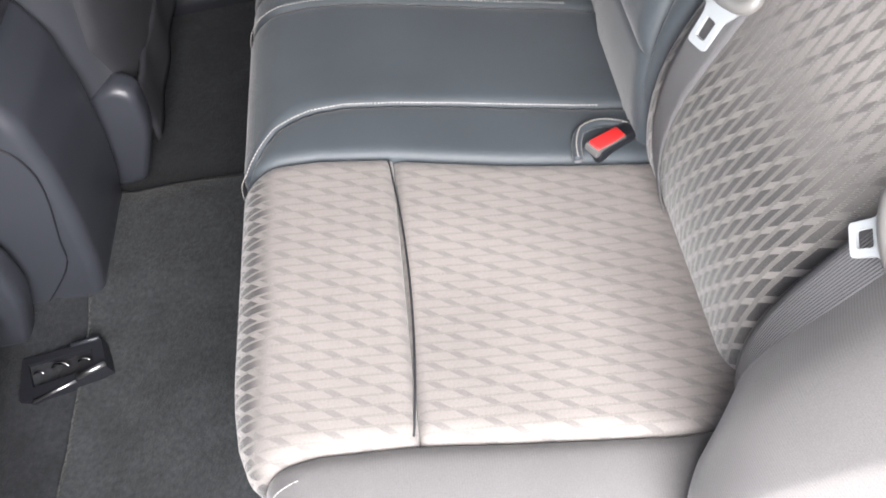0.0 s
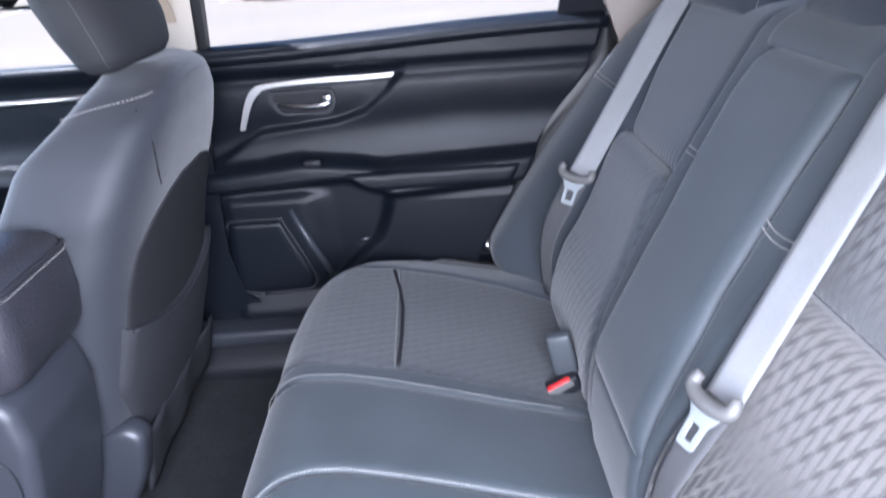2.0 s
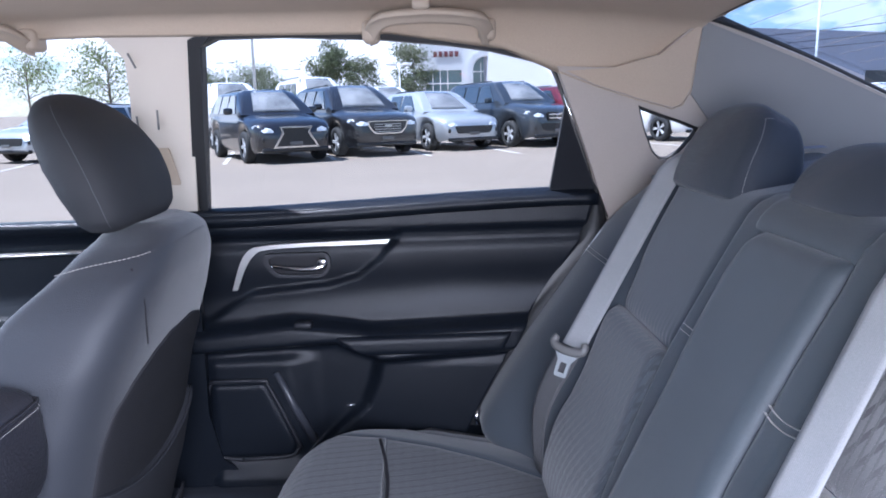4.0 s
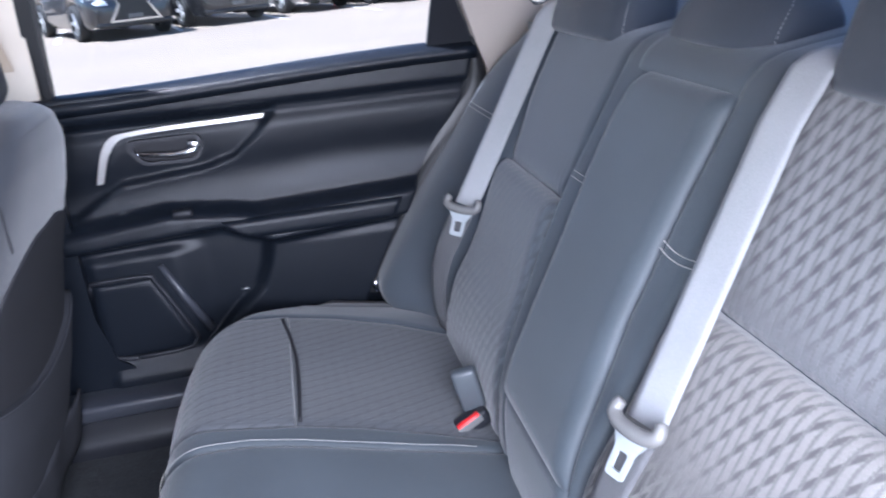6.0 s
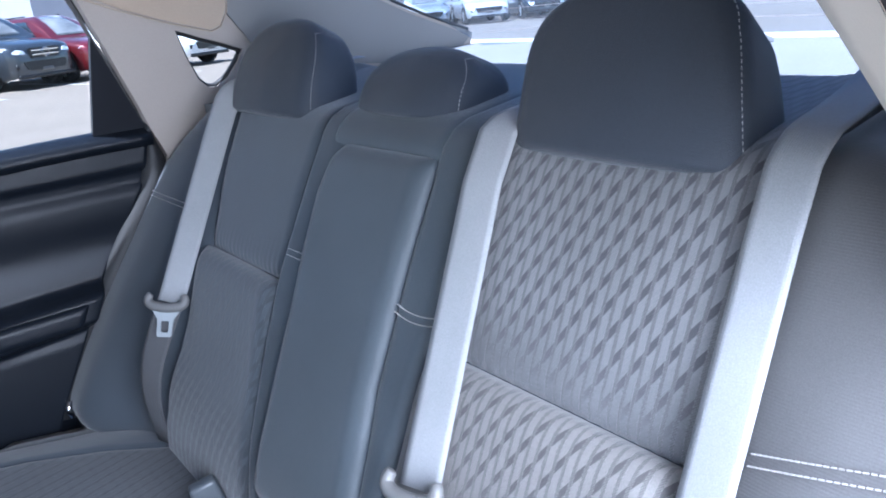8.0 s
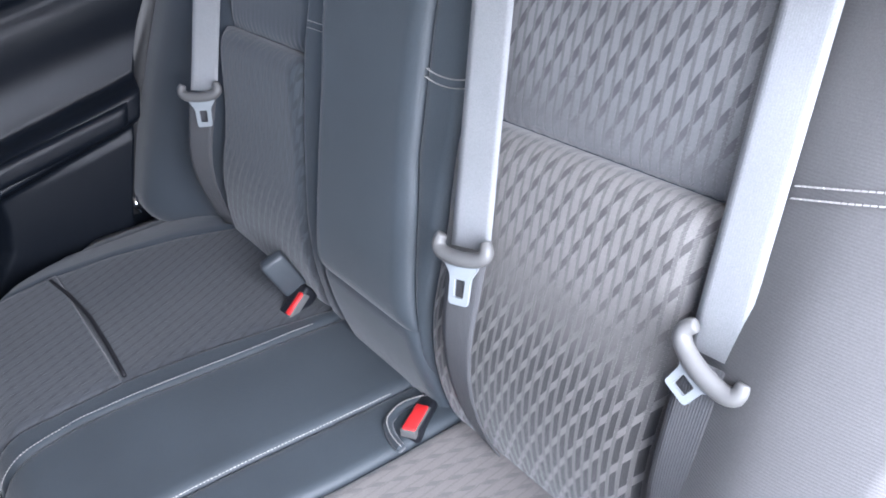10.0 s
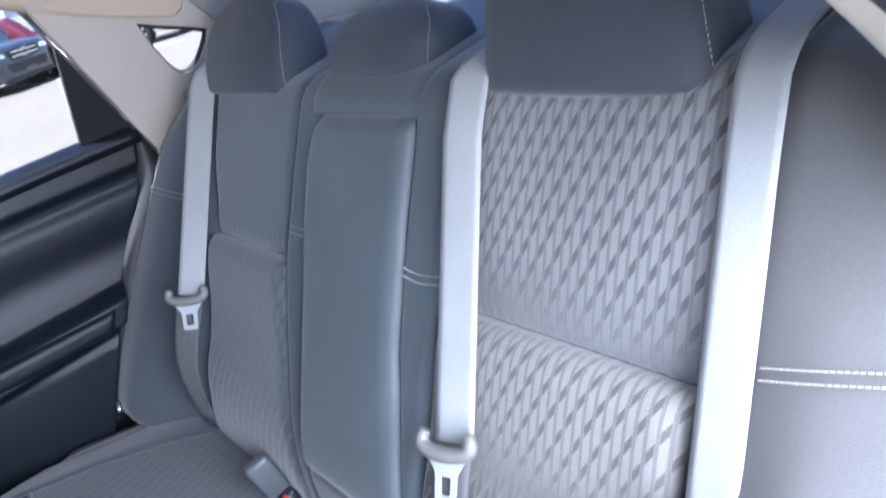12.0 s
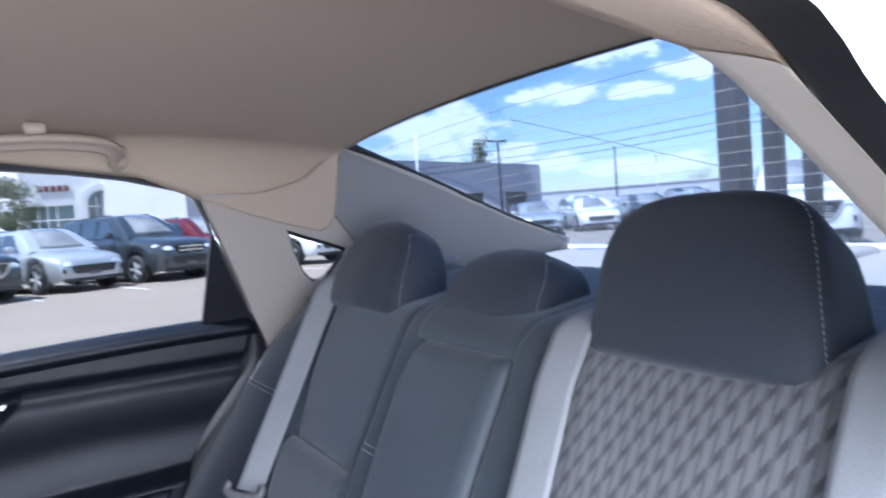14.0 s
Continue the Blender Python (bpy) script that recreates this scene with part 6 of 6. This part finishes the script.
            part("rim", bm, RIM, wh, "five-spoke alloy rim", smooth=False)
            bm = bmesh.new()
            bmesh.ops.create_cone(bm, cap_ends=True, segments=24, radius1=wheel * 0.64, radius2=wheel * 0.64, depth=0.02, matrix=Matrix.Translation((sx * (hw - 0.09), wy, wheel)) @ Matrix.Rotation(math.pi / 2, 4, 'Y'))
            part("brake_disc", bm, GRILLE, wh, "dark hub behind the spokes")
    # face of the car
    if style == "spindle":
        out = [(-hw * 0.40, hood - 0.24), (hw * 0.40, hood - 0.24), (hw * 0.33, hood - 0.37), (hw * 0.56, 0.36), (-hw * 0.56, 0.36), (-hw * 0.33, hood - 0.37)]
        inn = [(a * 0.86, 0.60 + (b - 0.60) * 0.84) for a, b in out]
        plate("grille_surround", c, CHROME, out, [inn], lambda a, b, d: Vector((a, -0.06 + d, b)), 0.08, "bright spindle grille surround")
        plate("grille", c, GRILLE, inn, [], lambda a, b, d: Vector((a, -0.03 + d, b)), 0.05, "black grille")
    elif style == "bars":
        out = rounded([(-hw * 0.56, hood - 0.26), (hw * 0.56, hood - 0.26), (hw * 0.50, hood - 0.44), (hw * 0.36, 0.56), (-hw * 0.36, 0.56), (-hw * 0.50, hood - 0.44)], 0.05, 3)
        inn = [(a * 0.93, 0.77 + (b - 0.77) * 0.86) for a, b in out]
        plate("grille_surround", c, CHROME, out, [inn], lambda a, b, d: Vector((a, -0.05 + d, b)), 0.07, "bright grille surround")
        plate("grille", c, GRILLE, inn, [], lambda a, b, d: Vector((a, -0.02 + d, b)), 0.05, "black grille")
        for k in range(4):
            z = 0.61 + 0.06 * k
            box("grille_bar", c, SATIN, (-hw * 0.36, -0.04, z), (hw * 0.36, -0.025, z + 0.014), 0.002, seg=1)
        box("badge", c, SATIN, (-0.09, -0.075, hood - 0.40), (0.09, -0.055, hood - 0.36), 0.005)
    else:
        out = rounded([(-hw * 0.62, 0.66), (hw * 0.62, 0.66), (hw * 0.52, 0.46), (-hw * 0.52, 0.46)], 0.05, 3)
        plate("grille", c, GRILLE, out, [], lambda a, b, d: Vector((a, -0.03 + d, b)), 0.06, "black lower grille")
        if style == "star":
            out = rounded([(-hw * 0.44, hood - 0.24), (hw * 0.44, hood - 0.24), (hw * 0.38, hood - 0.48), (-hw * 0.38, hood - 0.48)], 0.04, 3)
            plate("grille", c, GRILLE, out, [], lambda a, b, d: Vector((a, -0.05 + d, b)), 0.06, "black upper grille")
            for k in range(2):
                z = hood - 0.42 + 0.10 * k
                box("grille_bar", c, CHROME, (-hw * 0.38, -0.07, z), (hw * 0.38, -0.05, z + 0.035), 0.004, seg=1)
            tube("badge", c, CHROME, [(0.10 * math.cos(q), -0.08, hood - 0.35 + 0.10 * math.sin(q)) for q in [2 * math.pi * k / 20 for k in range(20)]], 0.012, closed=True)
    box("bumper", c, GRILLE, (-hw * 0.80, -0.02, 0.26), (hw * 0.80, 0.10, 0.36), 0.03, label="dark lower bumper")
    box("plate_bar", c, TONGUE, (-0.15, -0.055, 0.42), (0.15, -0.040, 0.50), 0.004, label="plain pale number plate")
    c.matrix_basis = Matrix.Translation(at) @ E_(0, 0, turn)
    return c


def paint(name, col, metal=0.3):
    return mat(name, col, 0.28, metal, vary=0.05, scale=2, coat=1.0)


NAVY, BLACKP, SILVER, GREYP, REDP, WHITEP = paint("navy_paint", (0.017, 0.018, 0.023)), paint("black_paint", (0.020, 0.020, 0.022)), paint("silver_paint", (0.50, 0.52, 0.54), 0.4), paint("slate_paint", (0.05, 0.058, 0.068), 0.4), paint("red_paint", (0.13, 0.010, 0.014)), paint("white_paint", (0.75, 0.75, 0.75), 0.0)
T = 27
car("dark navy crossover with a bright spindle grille, parked", (-2.52, 16.1, 0), T, NAVY, style="spindle", H=1.70)
car("black family SUV with a chrome framed grille, parked", (-0.49, 17.6, 0), T, BLACKP, style="bars", L=5.1, W=2.0, H=1.80, hood=1.14)
car("silver compact crossover with a black lower grille, parked", (1.77, 19.05, 0), T, SILVER, style="low", L=4.7, W=1.92, H=1.62, hood=1.02, sloped=0.5)
car("slate grey large SUV with a barred grille, parked", (4.16, 19.6, 0), T, GREYP, style="star", L=5.1, W=1.95, H=1.86, hood=1.20)
car("dark red SUV parked at the row's end", (5.95, 20.2, 0), T, REDP, style="low", L=4.7, W=1.76, H=1.70)
car("white pickup cab parked behind the front row", (-5.0, 22.8, 0), T, WHITEP, style="low", L=5.4, W=2.05, H=2.15, hood=1.30, group="vans behind")
car("white van parked behind the front row", (-2.4, 25.3, 0), T, WHITEP, style="low", L=5.4, W=2.05, H=2.36, hood=1.30, group="vans behind")
car("white van with dark rear glass behind the silver crossover", (0.15, 27.3, 0), T, WHITEP, style="low", L=5.4, W=2.05, H=2.0, hood=1.25, group="vans behind")
car("silver saloon parked across the lane", (-10.4, 18.7, 0), -22, SILVER, style="low", L=4.7, H=1.5, hood=0.95)
car("white saloon parked beyond the red SUV", (8.65, 20.4, 0), T, WHITEP, style="low", L=4.7, H=1.48, hood=0.95)
for i in range(7):
    car("pale saloon in the distant row behind the car", (15.5 + 2.2 * i, 27 - 1.27 * i, 0), -30, (WHITEP, SILVER, SILVER, WHITEP, GREYP, SILVER, WHITEP)[i], L=4.6, H=1.48, hood=0.95, style="low", group="far row")
for i in range(6):
    car("pale car in the second distant row", (17.5 + 2.5 * i, 31.5 - 1.44 * i, 0), -30, (SILVER, WHITEP, GREYP, WHITEP, SILVER, NAVY)[i], L=4.6, H=(1.48, 1.7)[i % 2], hood=0.98, style="low", group="far row")
car("white pickup parked behind the car", (14.0, 8.2, 0), -50, WHITEP, L=5.5, W=2.0, H=1.9, hood=1.2, style="bars")
car("silver saloon parked close behind the car", (9.5, 1.5, 0), -75, SILVER, L=4.7, H=1.46, hood=0.95, style="low")

# ---- trees, poles, buildings ----
BARK = mat("tree_bark", (0.14, 0.11, 0.085), 0.9, vary=0.3, scale=8, bump=0.6, bscale=40)
LEAF = mat("tree_leaf", (0.085, 0.105, 0.04), 0.7, vary=0.45, scale=1.5, fine=0.4, fscale=6)
# Lightened leaf colour: the glare over two of the trees is painted in.
LEAF_GLARE = mat("tree_leaf_in_glare", (0.22, 0.26, 0.11), 0.7, vary=0.35, scale=1.5, fine=0.3, fscale=6)
POLE = mat("white_pole_paint", (0.72, 0.72, 0.70), 0.5, vary=0.06)
POLE_DK = mat("dark_pole", (0.018, 0.018, 0.02), 0.5, vary=0.1)


def tree(at, h, spread, seed, dense=7000, leaf=None):
    t = thing("tree", "leafy green tree beside the parking lot", "tree", at, "trees")
    rnd = random.Random(seed)
    o = Vector(at)
    tube("trunk", t, BARK, [o, o + Vector((0.05, 0.02, h * 0.2)), o + Vector((0.0, 0.1, h * 0.45)), o + Vector((0.1, 0.0, h * 0.85))], 0.035 * h * 0.6, taper=lambda k: 1 - 0.85 * k)
    tips = []
    for k in range(14):
        a, z = rnd.uniform(0, 6.28), h * rnd.uniform(0.28, 0.75)
        d = spread * rnd.uniform(0.5, 1.0) * (1.15 - 0.7 * z / h)
        tip = o + Vector((math.cos(a) * d, math.sin(a) * d, z + h * rnd.uniform(0.08, 0.24)))
        base = o + Vector((0, 0.05, z))
        tube("limb", t, BARK, [base, base.lerp(tip, 0.5) + Vector((0, 0, 0.05 * h)), tip], 0.010 * h * 0.5, sides=5, taper=lambda q: 1 - 0.8 * q)
        tips += [tip, base.lerp(tip, 0.6)]
    tips.append(o + Vector((0, 0, h * 0.93)))
    bm = bmesh.new()
    for _ in range(dense):
        c = rnd.choice(tips) + Vector((rnd.gauss(0, 1), rnd.gauss(0, 1), rnd.gauss(0, 0.8))) * spread * 0.17
        s = h * rnd.uniform(0.008, 0.018)
        u = Vector((rnd.gauss(0, 1), rnd.gauss(0, 1), rnd.gauss(0, 1))).normalized()
        w = u.cross(Vector((rnd.gauss(0, 1), rnd.gauss(0, 1), rnd.gauss(0, 1)))).normalized()
        vs = [bm.verts.new(c + u * s), bm.verts.new(c + w * s * 0.6), bm.verts.new(c - u * s), bm.verts.new(c - w * s * 0.6)]
        bm.faces.new(vs)
    part("crown", bm, leaf or LEAF, t, "loose crown of small green leaves", smooth=False)
    return t


def at_az(az, dist):
    a = radians(az)
    return (0.22 + dist * math.sin(a), -0.78 + dist * math.cos(a), 0)


tree(at_az(-6.5, 62), 6.7, 2.1, 1)
tree(at_az(-4.0, 66), 5.6, 2.0, 2)
tree(at_az(-0.1, 58), 5.9, 2.1, 3)
tree(at_az(-12.9, 95), 7.0, 4.5, 4, 6000)
tree(at_az(-11.3, 100), 6.6, 3.4, 5, 6000)
tree(at_az(-15.3, 95), 6.2, 4.5, 6, 6000)
tree(at_az(-22, 45), 5.5, 2.5, 7, 2600, LEAF_GLARE)
tree(at_az(-27, 60), 6.0, 3.0, 8, 2200, LEAF_GLARE)
tree(at_az(33.75, 150), 16.6, 4.2, 9, 4000)
tree(at_az(45, 200), 5.0, 5.0, 10, 800)
tree(at_az(49.8, 190), 7.6, 5.0, 11, 1500)


def pole(at, h, r=0.09, dark=False, arm=True):
    p = thing("light_pole", "tall %s parking lot light pole" % ("dark" if dark else "white"), "light pole", at, "light poles")
    o = Vector(at)
    m = POLE_DK if dark else POLE
    tube("mast", p, m, [o, o + Vector((0, 0, h))], r, taper=lambda k: 1 - 0.3 * k)
    box("base", p, POLE, (o.x - 0.3, o.y - 0.3, 0), (o.x + 0.3, o.y + 0.3, 0.7), 0.05)
    if arm:
        for sx in (-1, 1):
            box("lamp_head", p, m, (o.x + sx * 0.6 - 0.35, o.y - 0.18, h - 0.05), (o.x + sx * 0.6 + 0.35, o.y + 0.18, h + 0.12), 0.04)
            tube("arm", p, m, [o + Vector((0, 0, h)), o + Vector((sx * 0.4, 0, h))], 0.04)
    return p


pole(at_az(-12.0, 40), 11)
pole(at_az(-14.0, 80), 6)
pole(at_az(-1.2, 55), 4.2)
pole(at_az(-9.3, 75), 5)
pole(at_az(1.0, 75), 5)
pole(at_az(-18, 40), 7)
pole(at_az(28.5, 60), 8.0, 0.12, arm=False)
pole(at_az(34.9, 75), 8.2, 0.14, True)
pole(at_az(43.7, 90), 7.8, 0.14, True, False)
pole(at_az(46.7, 100), 7.0, 0.10)

WALLW = mat("white_stucco", (0.60, 0.61, 0.62), 0.8, vary=0.06, scale=1.5, bump=0.2, bscale=20)
WALLG = mat("grey_stucco", (0.46, 0.46, 0.50), 0.85, vary=0.1, scale=0.6, bump=0.2, bscale=20)
SHOPGLASS = mat("showroom_glass", (0.10, 0.16, 0.18), 0.06, vary=0.3, scale=0.6, coat=1.0)
FRAME = mat("white_window_bars", (0.8, 0.8, 0.8), 0.4, vary=0.05)


def facade(label, at, turn, width, h, wallm, arch=True):
    """A showroom: wall with true openings, panes, bars and an arch."""
    b = thing("showroom", label, "building", (0, 0, 0), "buildings")
    holes = []
    left = -3.9 if arch else -width / 2
    if arch:
        holes.append([(-3.4, 0.6), (0.0, 0.6), (0.0, 4.4), (-3.4, 4.4)])
        holes.append([(4.4, 0.4), (5.0, 0.4), (5.0, 4.9), (4.4, 4.9)])
        holes.append([(1.1, 0.3)] + [(2.2 + 1.1 * math.cos(q), 4.4 + 1.1 * math.sin(q)) for q in span(math.pi, 0, 12)] + [(3.3, 0.3)])
        holes.append([(5.6, 0.5), (15.0, 0.5), (15.0, 5.0), (5.6, 5.0)])
    else:
        holes = [[(8.0, 0.1), (14.0, 0.1), (14.0, 3.6), (8.0, 3.6)], [(19.5, 0.1), (25.5, 0.1), (25.5, 3.6), (19.5, 3.6)]]
    plate("wall", b, wallm, [(left, 0), (width / 2, 0), (width / 2, h), (left, h)], holes, lambda a, z, d: Vector((a, d, z)), 0.4)
    for hl in holes:
        w = plate("window", b, SHOPGLASS if arch else GRILLE, hl, [], lambda a, z, d: Vector((a, 0.25 + d, z)), 0.05, "wide showroom window" if arch else "dark service bay opening")
        if arch:
            x0, x1 = min(p[0] for p in hl), max(p[0] for p in hl)
            z0, z1 = min(p[1] for p in hl), max(p[1] for p in hl)
            for k in range(1, int((x1 - x0) / 0.7)):
                box("bar", w, FRAME, (x0 + 0.7 * k - 0.04, 0.12, z0), (x0 + 0.7 * k + 0.04, 0.24, z1 - (0.5 if len(hl) > 6 else 0)), 0)
            for k in range(1, int((z1 - z0) / 1.3) + 1):
                if z0 + 1.3 * k < z1 - 0.1:
                    box("bar", w, FRAME, (x0, 0.13, z0 + 1.3 * k - 0.05), (x1, 0.23, z0 + 1.3 * k + 0.05), 0)
    if arch:
        ring = [(2.2 + 1.7 * math.cos(q), 4.4 + 1.7 * math.sin(q)) for q in span(math.pi, 0, 16)]
        inner = [(2.2 + 1.15 * math.cos(q), 4.4 + 1.15 * math.sin(q)) for q in span(0, math.pi, 16)]
        plate("arch", b, WALLW, [(0.5, 0.1)] + ring + [(3.9, 0.1), (3.35, 0.1)] + inner + [(1.05, 0.1)], [], lambda a, z, d: Vector((a, -0.5 + d, z)), 0.5, "white arch over the entrance")
        for k, w in enumerate((0.5, 0.5, 0.5, 0.5, 0.5)):
            box("sign_letter", b, REDP, (-2.6 + 0.5 * k, -0.12, 5.6), (-2.6 + 0.5 * k + w * 0.7, 0.0, 6.1), 0.02)
    box("roof", b, wallm, (left, 0.4, h - 0.5), (width / 2, 14, h), 0)
    box("side_wall", b, wallm, (left, 0.4, 0), (left + 0.4, 14, h - 0.5), 0)
    box("side_wall", b, wallm, (width / 2 - 0.4, 0.4, 0), (width / 2, 14, h - 0.5), 0)
    b.matrix_basis = Matrix.Translation(at) @ E_(0, 0, turn)
    return b


facade("white showroom with tall glazing and an arched entrance", at_az(3.55, 70), -4, 34, 8.4, WALLW)
facade("low grey service building with dark bays", (38.9, 70.9, 0), 24.9, 60, 7.4, WALLG, False)
far_wall = thing("warehouse", "long low grey building on the horizon", "building", (0, 0, 0), "buildings")
box("wall", far_wall, WALLG, (-40, 0, 0), (40, 10, 4.2), 0)
box("roof", far_wall, WALLW, (-40.3, -0.3, 4.2), (40.3, 10.3, 4.5), 0)
far_wall.matrix_basis = Matrix.Translation(at_az(48, 150)) @ E_(0, 0, -48)
pylon = thing("sign_pylon", "pair of thick dark steel sign posts behind the car", "sign posts", (0, 0, 0))
for az, d, w in ((52.0, 9.0, 0.135), (54.6, 10.5, 0.105), (57.0, 12.0, 0.10)):
    x, y, _ = at_az(az, d)
    box("post", pylon, POLE_DK, (x - w, y - w, 0), (x + w, y + w, 7.5), 0.02)
# overhead wires
wires = thing("power_line", "thin black overhead wires", "wires", (0, 0, 0))
for z0, z1 in ((9.5, 5.8), (8.8, 5.2), (10.5, 6.6)):
    a, b = Vector(at_az(25, 75)), Vector(at_az(62, 75))
    tube("wire", wires, POLE_DK, [a.lerp(b, t) + Vector((0, 0, z1 + (z0 - z1) * t - 0.8 * math.sin(math.pi * t))) for t in span(0, 1, 12)], 0.03, sides=4)
tube("wire", wires, POLE_DK, [Vector(at_az(36, 60)) + Vector((0, 0, 8.5)), Vector(at_az(52, 60)) + Vector((0, 0, 3.0))], 0.025, sides=4)
